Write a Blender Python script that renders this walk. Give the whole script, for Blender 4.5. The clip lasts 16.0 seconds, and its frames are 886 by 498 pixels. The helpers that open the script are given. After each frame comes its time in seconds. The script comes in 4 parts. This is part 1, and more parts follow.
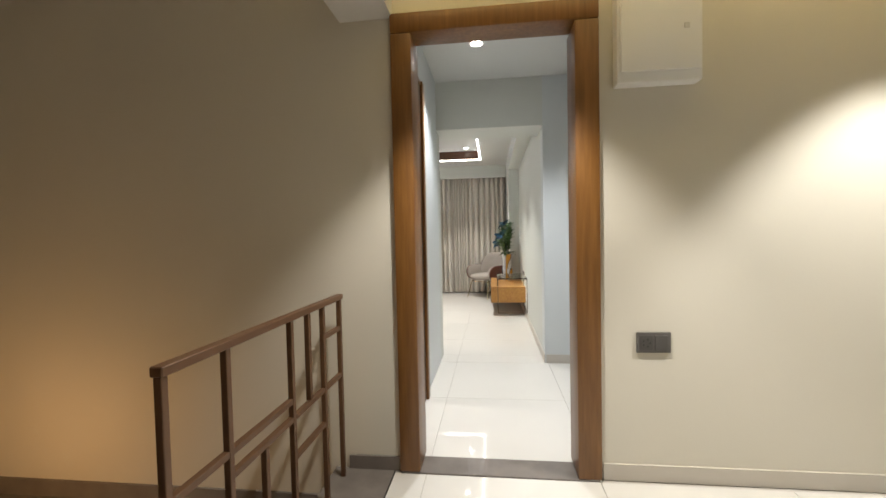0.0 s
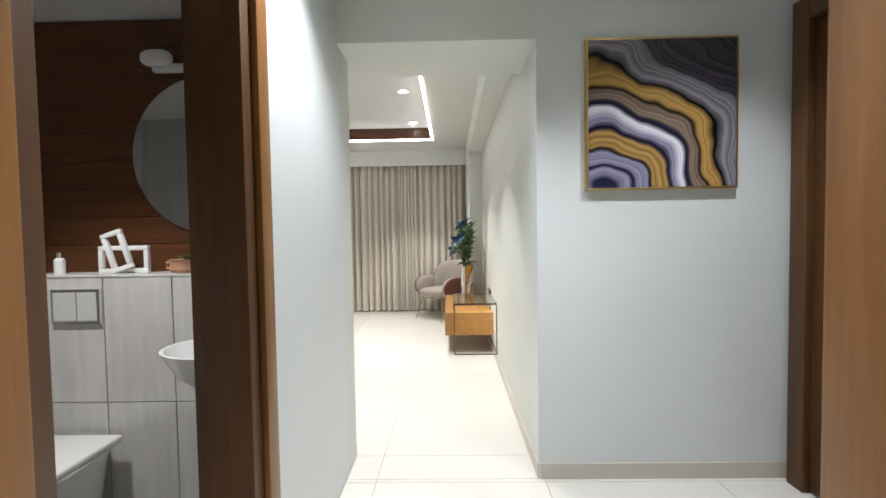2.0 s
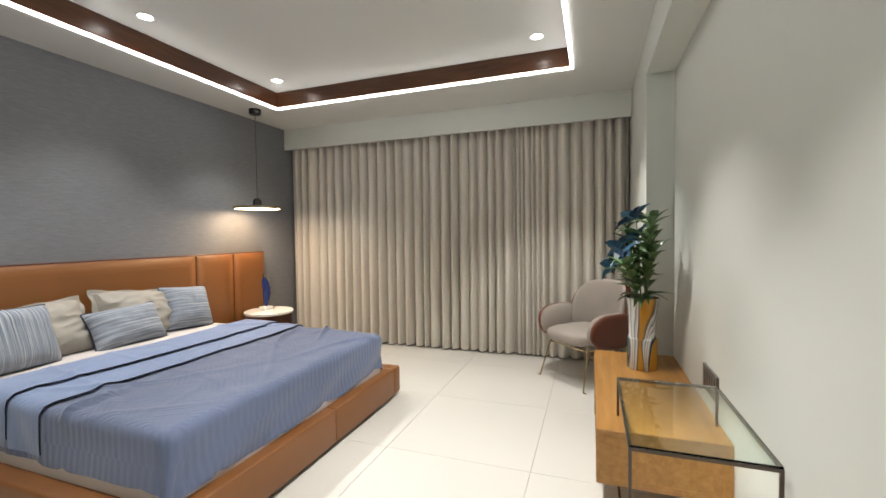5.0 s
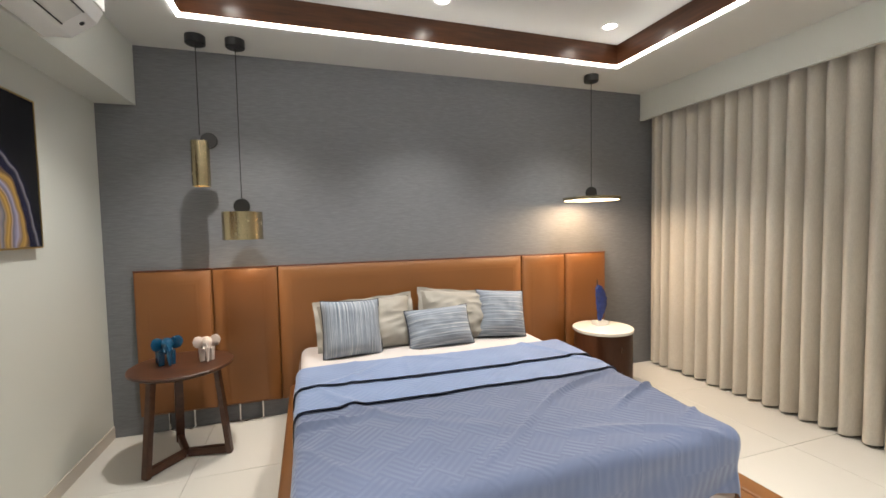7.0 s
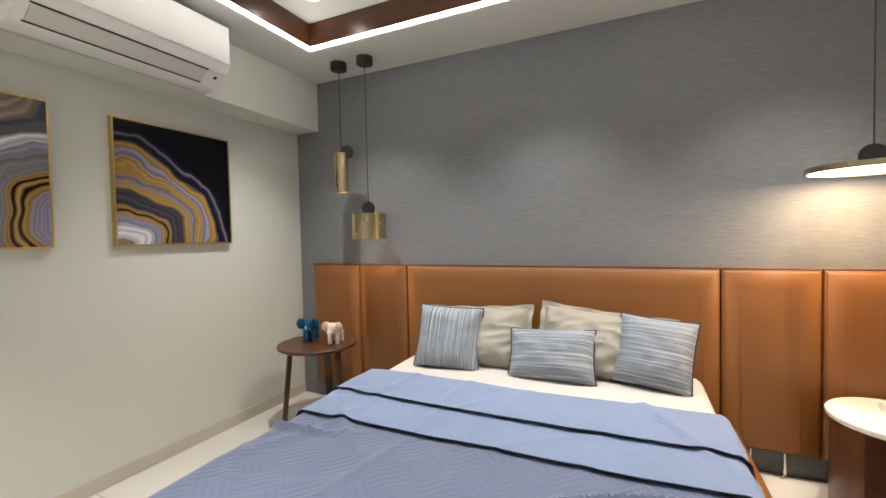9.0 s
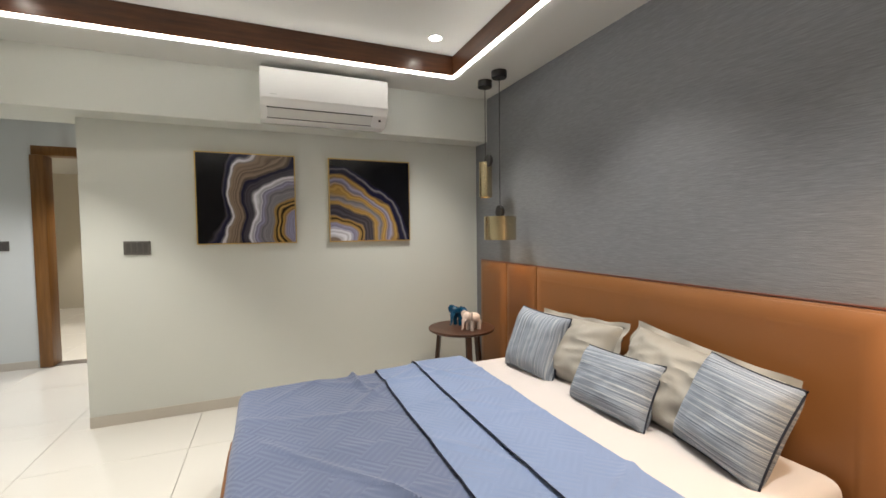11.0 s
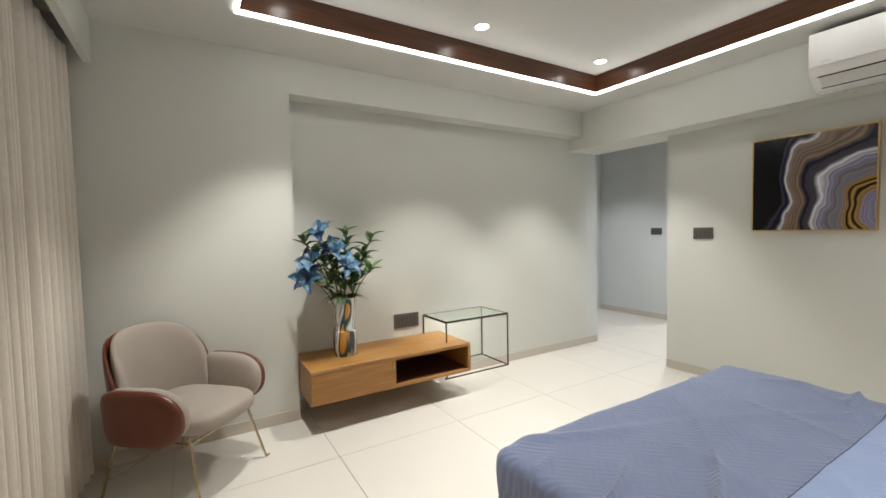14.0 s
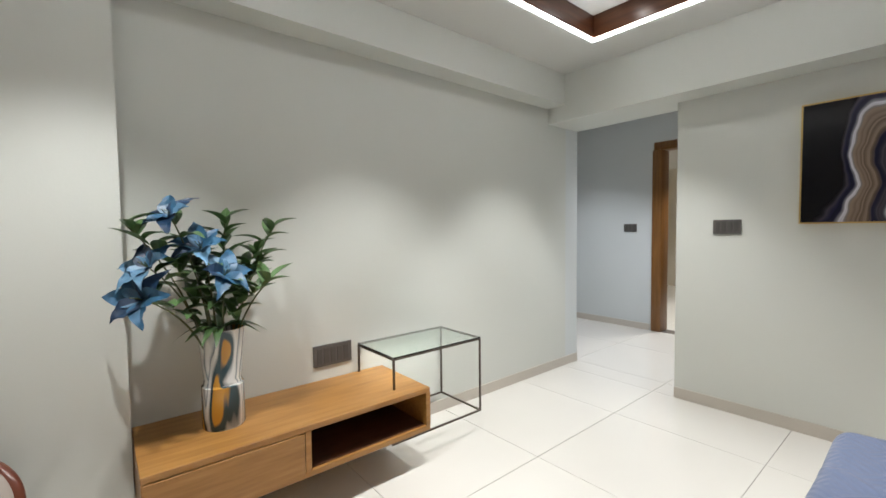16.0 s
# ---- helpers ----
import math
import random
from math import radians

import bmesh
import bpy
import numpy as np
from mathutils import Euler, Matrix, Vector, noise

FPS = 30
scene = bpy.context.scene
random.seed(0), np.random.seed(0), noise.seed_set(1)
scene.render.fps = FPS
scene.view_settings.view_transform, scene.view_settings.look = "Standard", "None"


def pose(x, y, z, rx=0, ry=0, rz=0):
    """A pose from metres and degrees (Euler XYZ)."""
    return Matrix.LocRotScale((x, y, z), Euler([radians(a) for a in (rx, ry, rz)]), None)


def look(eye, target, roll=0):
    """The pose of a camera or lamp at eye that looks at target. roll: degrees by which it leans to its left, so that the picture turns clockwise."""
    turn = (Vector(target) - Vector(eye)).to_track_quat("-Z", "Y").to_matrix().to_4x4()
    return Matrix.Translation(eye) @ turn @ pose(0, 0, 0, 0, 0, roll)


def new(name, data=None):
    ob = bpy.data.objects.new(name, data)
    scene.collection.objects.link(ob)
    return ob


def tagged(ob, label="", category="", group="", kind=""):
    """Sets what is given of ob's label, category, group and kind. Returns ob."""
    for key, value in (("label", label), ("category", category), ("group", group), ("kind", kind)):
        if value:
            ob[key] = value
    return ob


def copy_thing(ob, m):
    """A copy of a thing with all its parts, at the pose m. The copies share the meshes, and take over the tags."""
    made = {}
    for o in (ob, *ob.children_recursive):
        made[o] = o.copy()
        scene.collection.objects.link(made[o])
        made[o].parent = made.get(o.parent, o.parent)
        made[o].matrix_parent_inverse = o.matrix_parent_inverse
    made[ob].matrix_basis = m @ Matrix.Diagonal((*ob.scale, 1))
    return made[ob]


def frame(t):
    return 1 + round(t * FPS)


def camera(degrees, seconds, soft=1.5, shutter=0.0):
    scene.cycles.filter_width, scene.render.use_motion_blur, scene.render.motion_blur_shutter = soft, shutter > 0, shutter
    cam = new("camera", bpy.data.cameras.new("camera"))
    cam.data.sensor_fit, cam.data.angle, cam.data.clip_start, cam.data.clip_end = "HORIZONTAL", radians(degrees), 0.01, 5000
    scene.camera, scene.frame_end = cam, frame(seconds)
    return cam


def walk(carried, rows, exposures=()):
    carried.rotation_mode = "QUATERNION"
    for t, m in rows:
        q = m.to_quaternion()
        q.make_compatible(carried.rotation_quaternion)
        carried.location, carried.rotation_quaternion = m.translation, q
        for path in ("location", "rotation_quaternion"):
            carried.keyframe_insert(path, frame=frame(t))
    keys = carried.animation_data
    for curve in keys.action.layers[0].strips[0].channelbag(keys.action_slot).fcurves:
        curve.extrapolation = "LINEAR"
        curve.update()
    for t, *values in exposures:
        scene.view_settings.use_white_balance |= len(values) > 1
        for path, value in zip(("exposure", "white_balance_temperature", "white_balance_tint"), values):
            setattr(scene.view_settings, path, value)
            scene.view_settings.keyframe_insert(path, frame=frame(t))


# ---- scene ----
cam = camera(93.5, 16.0, soft=1.6)
PATH = [
    (0, (0.136, 0.071, 1.211), (-0.070, 1.825, 1.150), -1.2),
    (0.5, (0.174, 0.557, 1.213), (0.080, 2.320, 1.155), -1.0),
    (1, (0.213, 0.991, 1.242), (0.163, 2.756, 1.178), -0.9),
    (1.5, (0.195, 1.455, 1.245), (0.162, 3.221, 1.180), -0.9),
    (2, (0.179, 1.909, 1.245), (0.148, 3.674, 1.182), -0.9),
    (2.5, (0.181, 2.360, 1.246), (0.156, 4.126, 1.188), -1.0),
    (3, (0.223, 2.839, 1.250), (0.213, 4.605, 1.193), -0.4),
    (3.2, (0.229, 3.012, 1.250), (0.218, 4.779, 1.193), -0.5),
    (5.3, (0.063, 4.513, 1.266), (-0.719, 6.097, 1.208), -0.8),
    (5.5, (0.040, 4.642, 1.275), (-0.875, 6.153, 1.211), -0.9),
    (6, (-0.007, 4.927, 1.340), (-1.256, 6.174, 1.254), -0.7),
    (6.5, (-0.080, 5.219, 1.355), (-1.606, 6.103, 1.259), -0.7),
    (7, (-0.215, 5.485, 1.355), (-1.894, 6.024, 1.264), -1.1),
    (7.5, (-0.326, 5.847, 1.321), (-2.075, 6.085, 1.239), -1.4),
    (8, (-0.467, 6.183, 1.353), (-2.231, 6.127, 1.262), -1.4),
    (8.5, (-0.568, 6.473, 1.302), (-2.292, 6.088, 1.237), -1.4),
    (8.7, (-0.628, 6.598, 1.304), (-2.311, 6.066, 1.244), -1.4),
    (10.8, (-1.478, 7.777, 1.386), (-2.303, 6.215, 1.308), -0.3),
    (11, (-1.569, 7.864, 1.376), (-2.251, 6.236, 1.299), -0.7),
    (11.5, (-1.829, 7.983, 1.328), (-2.113, 6.240, 1.262), -1.2),
    (12, (-2.119, 8.017, 1.344), (-1.977, 6.257, 1.275), -1.2),
    (12.5, (-2.340, 8.042, 1.339), (-1.757, 6.375, 1.268), -1.2),
    (13, (-2.494, 7.972, 1.363), (-1.468, 6.536, 1.281), -1.1),
    (13.5, (-2.607, 8.029, 1.348), (-1.283, 6.860, 1.277), -1.1),
    (14, (-2.638, 8.080, 1.347), (-1.128, 7.163, 1.268), -1.1),
    (14.5, (-2.608, 8.062, 1.338), (-1.032, 7.266, 1.256), -1.1),
    (15, (-2.378, 7.959, 1.325), (-0.797, 7.174, 1.236), -1.0),
    (15.5, (-2.054, 7.703, 1.317), (-0.529, 6.816, 1.228), -0.9),
    (16, (-1.645, 7.519, 1.287), (-0.286, 6.394, 1.203), -0.7),
]
walk(cam, [(t, look(eye, target, roll)) for t, eye, target, roll in PATH],
     exposures=[(0, 0.08, 6250, 10), (1.0, 0.17, 6000, 10), (2.0, 0.36, 6100, 10), (2.5, 0.24, 6250, 10), (3.0, -0.2, 6200, 10), (5.5, 0.0, 6300, 10), (8.5, 0.14, 6500, 10), (11.0, 0.0, 6500, 10), (12.0, -0.12, 6500, 10), (14.5, -0.06, 6250, 10), (16.0, -0.05, 6000, 10)])
U = 0.94  # metres to one unit of the plan below


# ---- materials ----
def mat(name, colour, rough=0.6, metal=0.0, spec=0.5, vary=0.06, scale=3.0, bump=0.0, bump_scale=120.0, glow=0.0, coat=0.0):
    m = bpy.data.materials.new(name)
    m.use_nodes = True
    nt = m.node_tree
    b = nt.nodes["Principled BSDF"]
    b.inputs["Base Color"].default_value = (*colour, 1)
    b.inputs["Roughness"].default_value = rough
    b.inputs["Metallic"].default_value = metal
    b.inputs["Specular IOR Level"].default_value = spec
    b.inputs["Coat Weight"].default_value = coat
    tc = nt.nodes.new("ShaderNodeTexCoord")
    if vary:
        n = nt.nodes.new("ShaderNodeTexNoise")
        n.inputs["Scale"].default_value, n.inputs["Detail"].default_value = scale, 6
        nt.links.new(tc.outputs["Object"], n.inputs["Vector"])
        mx = nt.nodes.new("ShaderNodeMix")
        mx.data_type = "RGBA"
        mx.inputs["A"].default_value = (*[max(0, c * (1 - vary)) for c in colour], 1)
        mx.inputs["B"].default_value = (*[min(1, c * (1 + vary)) for c in colour], 1)
        nt.links.new(n.outputs["Fac"], mx.inputs["Factor"])
        nt.links.new(mx.outputs["Result"], b.inputs["Base Color"])
        mr = nt.nodes.new("ShaderNodeMapRange")
        mr.inputs["To Min"].default_value, mr.inputs["To Max"].default_value = max(0.02, rough * 0.85), min(1, rough * 1.15)
        nt.links.new(n.outputs["Fac"], mr.inputs["Value"])
        nt.links.new(mr.outputs["Result"], b.inputs["Roughness"])
    if bump:
        n2 = nt.nodes.new("ShaderNodeTexNoise")
        n2.inputs["Scale"].default_value, n2.inputs["Detail"].default_value = bump_scale, 4
        nt.links.new(tc.outputs["Object"], n2.inputs["Vector"])
        bp = nt.nodes.new("ShaderNodeBump")
        bp.inputs["Strength"].default_value, bp.inputs["Distance"].default_value = bump, 0.004
        nt.links.new(n2.outputs["Fac"], bp.inputs["Height"])
        nt.links.new(bp.outputs["Normal"], b.inputs["Normal"])
    if glow:
        b.inputs["Emission Color"].default_value = (*colour, 1)
        b.inputs["Emission Strength"].default_value = glow
    return m


def streaked(name, stops, stretch, rough=0.4, scale=4.0, bump=0.15, coat=0.0, distort=0.0, fine=1.0):
    """A grain drawn out along one way: wood, woven cloth, wall cloth."""
    m = bpy.data.materials.new(name)
    m.use_nodes = True
    nt = m.node_tree
    b = nt.nodes["Principled BSDF"]
    b.inputs["Roughness"].default_value = rough
    b.inputs["Coat Weight"].default_value = coat
    tc = nt.nodes.new("ShaderNodeTexCoord")
    mp = nt.nodes.new("ShaderNodeMapping")
    mp.inputs["Scale"].default_value = stretch
    nt.links.new(tc.outputs["Object"], mp.inputs["Vector"])
    n = nt.nodes.new("ShaderNodeTexNoise")
    n.inputs["Scale"].default_value, n.inputs["Detail"].default_value = scale, 8
    n.inputs["Roughness"].default_value, n.inputs["Distortion"].default_value = 0.62 * fine, distort
    nt.links.new(mp.outputs["Vector"], n.inputs["Vector"])
    r = nt.nodes.new("ShaderNodeValToRGB")
    el = r.color_ramp.elements
    while len(el) < len(stops):
        el.new(0.5)
    for e, (p, c) in zip(el, stops):
        e.position, e.color = p, (*c, 1)
    nt.links.new(n.outputs["Fac"], r.inputs["Fac"])
    nt.links.new(r.outputs["Color"], b.inputs["Base Color"])
    bp = nt.nodes.new("ShaderNodeBump")
    bp.inputs["Strength"].default_value, bp.inputs["Distance"].default_value = bump, 0.004
    nt.links.new(n.outputs["Fac"], bp.inputs["Height"])
    nt.links.new(bp.outputs["Normal"], b.inputs["Normal"])
    return m


def agate(name, bands, centre, warp=0.16, grain=2.2, kink=0.03, gloss=0.16):
    """Banded agate: bands (outer radius in metres, colour) round a warped centre (x, z)."""
    m = bpy.data.materials.new(name)
    m.use_nodes = True
    nt = m.node_tree
    b = nt.nodes["Principled BSDF"]
    b.inputs["Roughness"].default_value = gloss
    b.inputs["Specular IOR Level"].default_value = 0.3
    tc = nt.nodes.new("ShaderNodeTexCoord")
    mp = nt.nodes.new("ShaderNodeMapping")
    mp.inputs["Location"].default_value = (-centre[0], 0, -centre[1])
    mp.inputs["Scale"].default_value = (1, 0, 1)
    nt.links.new(tc.outputs["Object"], mp.inputs["Vector"])
    vm = nt.nodes.new("ShaderNodeVectorMath")
    vm.operation = "LENGTH"
    nt.links.new(mp.outputs["Vector"], vm.inputs[0])
    total = vm.outputs["Value"]
    for scale, amount in ((grain, warp), (grain * 3.4, kink)):
        n = nt.nodes.new("ShaderNodeTexNoise")
        n.inputs["Scale"].default_value, n.inputs["Detail"].default_value = scale, 1.0
        nt.links.new(mp.outputs["Vector"], n.inputs["Vector"])
        ma = nt.nodes.new("ShaderNodeMath")
        ma.operation = "MULTIPLY_ADD"
        ma.inputs[1].default_value = 2 * amount
        nt.links.new(n.outputs["Fac"], ma.inputs[0])
        nt.links.new(total, ma.inputs[2])
        sb = nt.nodes.new("ShaderNodeMath")
        sb.operation = "SUBTRACT"
        sb.inputs[1].default_value = amount
        nt.links.new(ma.outputs[0], sb.inputs[0])
        total = sb.outputs[0]
    r = nt.nodes.new("ShaderNodeValToRGB")
    el = r.color_ramp.elements
    stops, start = [], 0.0
    for end, c in bands:
        soft = min(0.012, (end - start) * 0.3)
        stops += [(start + soft, c), (end - soft, c)]
        start = end
    while len(el) < len(stops):
        el.new(0.5)
    for e, (p, c) in zip(el, stops):
        e.position, e.color = p, (*c, 1)
    nt.links.new(total, r.inputs["Fac"])
    # fine hair lines inside the bands, in groups
    w = nt.nodes.new("ShaderNodeTexNoise")
    w.noise_dimensions = "1D"
    w.inputs["Scale"].default_value, w.inputs["Detail"].default_value = 55.0, 3.0
    nt.links.new(total, w.inputs["W"])
    mr = nt.nodes.new("ShaderNodeMapRange")
    mr.inputs["From Min"].default_value, mr.inputs["From Max"].default_value = 0.35, 0.65
    mr.inputs["To Min"].default_value, mr.inputs["To Max"].default_value = 0.62, 1.2
    nt.links.new(w.outputs["Fac"], mr.inputs["Value"])
    mx = nt.nodes.new("ShaderNodeMix")
    mx.data_type, mx.blend_type = "RGBA", "MULTIPLY"
    mx.inputs["Factor"].default_value = 1
    nt.links.new(r.outputs["Color"], mx.inputs["A"])
    nt.links.new(mr.outputs["Result"], mx.inputs["B"])
    nt.links.new(mx.outputs["Result"], b.inputs["Base Color"])
    return m


def quilted(name, colour, depth=0.0034):
    """Cotton quilting: squares of ridges that lie by turns along and across."""
    m = bpy.data.materials.new(name)
    m.use_nodes = True
    nt = m.node_tree
    b = nt.nodes["Principled BSDF"]
    b.inputs["Roughness"].default_value = 0.75
    b.inputs["Sheen Weight"].default_value = 0.25
    tc = nt.nodes.new("ShaderNodeTexCoord")
    mp = nt.nodes.new("ShaderNodeMapping")
    mp.inputs["Rotation"].default_value = (0, 0, radians(45))
    nt.links.new(tc.outputs["Object"], mp.inputs["Vector"])
    waves = []
    for way in ("X", "Y"):
        w = nt.nodes.new("ShaderNodeTexWave")
        w.bands_direction = way
        w.inputs["Scale"].default_value, w.inputs["Distortion"].default_value = 12.0, 0.5
        nt.links.new(mp.outputs["Vector"], w.inputs["Vector"])
        waves.append(w)
    ck = nt.nodes.new("ShaderNodeTexChecker")
    ck.inputs["Scale"].default_value = 7.6
    nt.links.new(mp.outputs["Vector"], ck.inputs["Vector"])
    mx = nt.nodes.new("ShaderNodeMix")
    nt.links.new(ck.outputs["Fac"], mx.inputs["Factor"])
    nt.links.new(waves[0].outputs["Fac"], mx.inputs["A"])
    nt.links.new(waves[1].outputs["Fac"], mx.inputs["B"])
    n = nt.nodes.new("ShaderNodeTexNoise")
    n.inputs["Scale"].default_value, n.inputs["Detail"].default_value = 5, 5
    nt.links.new(tc.outputs["Object"], n.inputs["Vector"])
    ad = nt.nodes.new("ShaderNodeMath")
    ad.operation = "MULTIPLY_ADD"
    ad.inputs[1].default_value = 2.5
    nt.links.new(n.outputs["Fac"], ad.inputs[0])
    nt.links.new(mx.outputs["Result"], ad.inputs[2])
    bp = nt.nodes.new("ShaderNodeBump")
    bp.inputs["Strength"].default_value, bp.inputs["Distance"].default_value = 0.45, depth
    nt.links.new(ad.outputs[0], bp.inputs["Height"])
    nt.links.new(bp.outputs["Normal"], b.inputs["Normal"])
    cm = nt.nodes.new("ShaderNodeMix")
    cm.data_type = "RGBA"
    cm.inputs["A"].default_value = (*[c * 0.88 for c in colour], 1)
    cm.inputs["B"].default_value = (*[c * 1.1 for c in colour], 1)
    nt.links.new(n.outputs["Fac"], cm.inputs["Factor"])
    nt.links.new(cm.outputs["Result"], b.inputs["Base Color"])
    return m


def glassy(name, colour, ior=1.45):
    m = bpy.data.materials.new(name)
    m.use_nodes = True
    b = m.node_tree.nodes["Principled BSDF"]
    b.inputs["Base Color"].default_value = (*colour, 1)
    b.inputs["Transmission Weight"].default_value, b.inputs["Roughness"].default_value = 1, 0.02
    b.inputs["IOR"].default_value = ior
    return m


PAINT = mat("paint_grey_green", (0.60, 0.615, 0.575), 0.55, vary=0.025, scale=1.5, bump=0.06, bump_scale=90)
PAINT_VEST = mat("paint_pale_blue_grey", (0.60, 0.63, 0.63), 0.5, vary=0.025, scale=1.5, bump=0.06, bump_scale=90)
PAINT_HALL = mat("paint_warm_cream", (0.62, 0.585, 0.50), 0.6, vary=0.03, scale=1.5, bump=0.06, bump_scale=90)
CEIL = mat("ceiling_white", (0.62, 0.62, 0.595), 0.8, vary=0.02, scale=1.2, bump=0.04, bump_scale=100)
CLOTH_WALL = streaked("grey_grasscloth", [(0.25, (0.125, 0.13, 0.145)), (0.5, (0.165, 0.17, 0.185)), (0.75, (0.215, 0.22, 0.235))], (6, 7.0, 120), rough=0.6, scale=2.2, bump=0.45)
TILE = mat("floor_tile_ivory", (0.64, 0.62, 0.575), 0.045, spec=0.5, vary=0.03, scale=2.2, bump=0.006, bump_scale=25)
GROUT = mat("tile_grout", (0.48, 0.45, 0.40), 0.85, vary=0.08, scale=30)
SKIRT = mat("skirting_tile_beige", (0.52, 0.48, 0.42), 0.3, vary=0.05, scale=6)
STONE = mat("threshold_stone_grey", (0.17, 0.15, 0.135), 0.25, vary=0.3, scale=9)
OAK = streaked("door_oak", [(0.25, (0.13, 0.054, 0.011)), (0.5, (0.185, 0.081, 0.018)), (0.75, (0.245, 0.115, 0.030))], (14, 14, 0.9), rough=0.38, scale=3, bump=0.1)
DARK_OAK = streaked("dark_stained_door_wood", [(0.25, (0.05, 0.021, 0.005)), (0.5, (0.08, 0.033, 0.008)), (0.75, (0.11, 0.047, 0.012))], (14, 14, 0.9), rough=0.45, scale=3, bump=0.1)
WALNUT = streaked("cove_walnut", [(0.25, (0.045, 0.016, 0.007)), (0.5, (0.085, 0.030, 0.012)), (0.75, (0.13, 0.05, 0.02))], (1.2, 1.2, 12), rough=0.28, scale=3, bump=0.05)
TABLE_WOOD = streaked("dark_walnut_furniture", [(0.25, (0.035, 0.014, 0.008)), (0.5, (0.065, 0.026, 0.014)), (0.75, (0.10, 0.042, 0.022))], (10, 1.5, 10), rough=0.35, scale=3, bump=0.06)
CHERRY = streaked("brown_cherry_veneer", [(0.25, (0.085, 0.030, 0.013)), (0.5, (0.105, 0.038, 0.017)), (0.75, (0.125, 0.047, 0.021))], (14, 14, 1.2), rough=0.34, scale=3, bump=0.04)
CONSOLE_OAK = streaked("honey_oak_veneer", [(0.25, (0.22, 0.10, 0.022)), (0.5, (0.31, 0.15, 0.036)), (0.75, (0.40, 0.21, 0.06))], (12, 1.0, 12), rough=0.35, scale=3, bump=0.06)
LEATHER = mat("tan_leather", (0.205, 0.080, 0.021), 0.44, vary=0.1, scale=4, bump=0.12, bump_scale=260)
RUST = mat("rust_leather", (0.115, 0.030, 0.014), 0.33, vary=0.12, scale=6, bump=0.1, bump_scale=220)
TAUPE = mat("taupe_velvet", (0.34, 0.30, 0.265), 0.85, vary=0.1, scale=8, bump=0.25, bump_scale=160)
SHEET = mat("cream_cotton", (0.56, 0.515, 0.50), 0.75, vary=0.04, scale=6, bump=0.25, bump_scale=14)
PILLOW = mat("stone_sateen", (0.31, 0.29, 0.255), 0.6, vary=0.05, scale=6, bump=0.35, bump_scale=11)
DUVET = quilted("blue_quilt", (0.105, 0.135, 0.232))
DUVET_BACK = quilted("light_blue_quilt", (0.165, 0.225, 0.38), 0.0018)
NAVY = mat("navy_piping", (0.012, 0.016, 0.03), 0.7, vary=0.0)
STRIPE = [(0.34, (0.07, 0.085, 0.11)), (0.44, (0.18, 0.21, 0.26)), (0.52, (0.23, 0.26, 0.31)), (0.58, (0.36, 0.385, 0.42)), (0.70, (0.55, 0.57, 0.59))]
CURTAIN = streaked("oatmeal_linen", [(0.25, (0.55, 0.51, 0.45)), (0.5, (0.60, 0.56, 0.495)), (0.75, (0.65, 0.61, 0.545))], (60, 60, 14), rough=0.9, scale=3, bump=0.12)
BRASS = mat("brushed_brass", (0.55, 0.46, 0.29), 0.26, 1.0, vary=0.02, scale=30)
GOLD = mat("gold_frame", (0.62, 0.44, 0.17), 0.3, 1.0, vary=0.06, scale=20)
BLACK = mat("black_metal", (0.018, 0.017, 0.017), 0.4, 0.3, vary=0.1, scale=20)
BRONZE = mat("dark_bronze_steel", (0.10, 0.08, 0.065), 0.4, 0.8, vary=0.1, scale=20)
RAIL_BROWN = mat("brown_painted_steel", (0.115, 0.058, 0.027), 0.45, 0.2, vary=0.1, scale=12)
CHROME = mat("chrome", (0.8, 0.8, 0.8), 0.08, 1.0, vary=0.0)
WHITE = mat("white_plastic", (0.80, 0.80, 0.79), 0.3, vary=0.015, scale=4)
GREY_PLASTIC = mat("grey_white_plastic", (0.62, 0.62, 0.60), 0.35, vary=0.02, scale=4)
SWITCH = mat("graphite_plastic", (0.10, 0.092, 0.085), 0.4, vary=0.05, scale=20)
SWITCH_DARK = mat("charcoal_plastic", (0.075, 0.07, 0.065), 0.4, vary=0.05, scale=20)
MARBLE = mat("white_marble", (0.80, 0.77, 0.72), 0.2, vary=0.05, scale=5)
CERAMIC = mat("white_ceramic", (0.82, 0.82, 0.82), 0.08, vary=0.01, scale=4)
BATH_TILE = streaked("pale_veined_tile", [(0.25, (0.52, 0.51, 0.49)), (0.5, (0.62, 0.61, 0.59)), (0.75, (0.70, 0.69, 0.67))], (5, 5, 0.7), rough=0.25, scale=3, bump=0.02)
BATH_FLOOR = mat("grey_floor_tile", (0.20, 0.20, 0.20), 0.35, vary=0.15, scale=6)
BATH_WOOD = streaked("warm_wood_plank", [(0.25, (0.06, 0.02, 0.006)), (0.5, (0.105, 0.038, 0.011)), (0.75, (0.155, 0.06, 0.018))], (1.0, 10, 12), rough=0.4, scale=3, bump=0.06)
MIRROR = mat("mirror_silver", (0.86, 0.88, 0.88), 0.02, 1.0, vary=0.0)
TERRA = mat("clay_pot", (0.50, 0.27, 0.16), 0.7, vary=0.12, scale=14)
LEAF = mat("leaf_green", (0.065, 0.125, 0.04), 0.4, vary=0.35, scale=14)
STEM = mat("stem_green", (0.07, 0.085, 0.03), 0.5, vary=0.3, scale=20)
PETAL = mat("petal_blue", (0.030, 0.10, 0.185), 0.45, vary=0.8, scale=16)
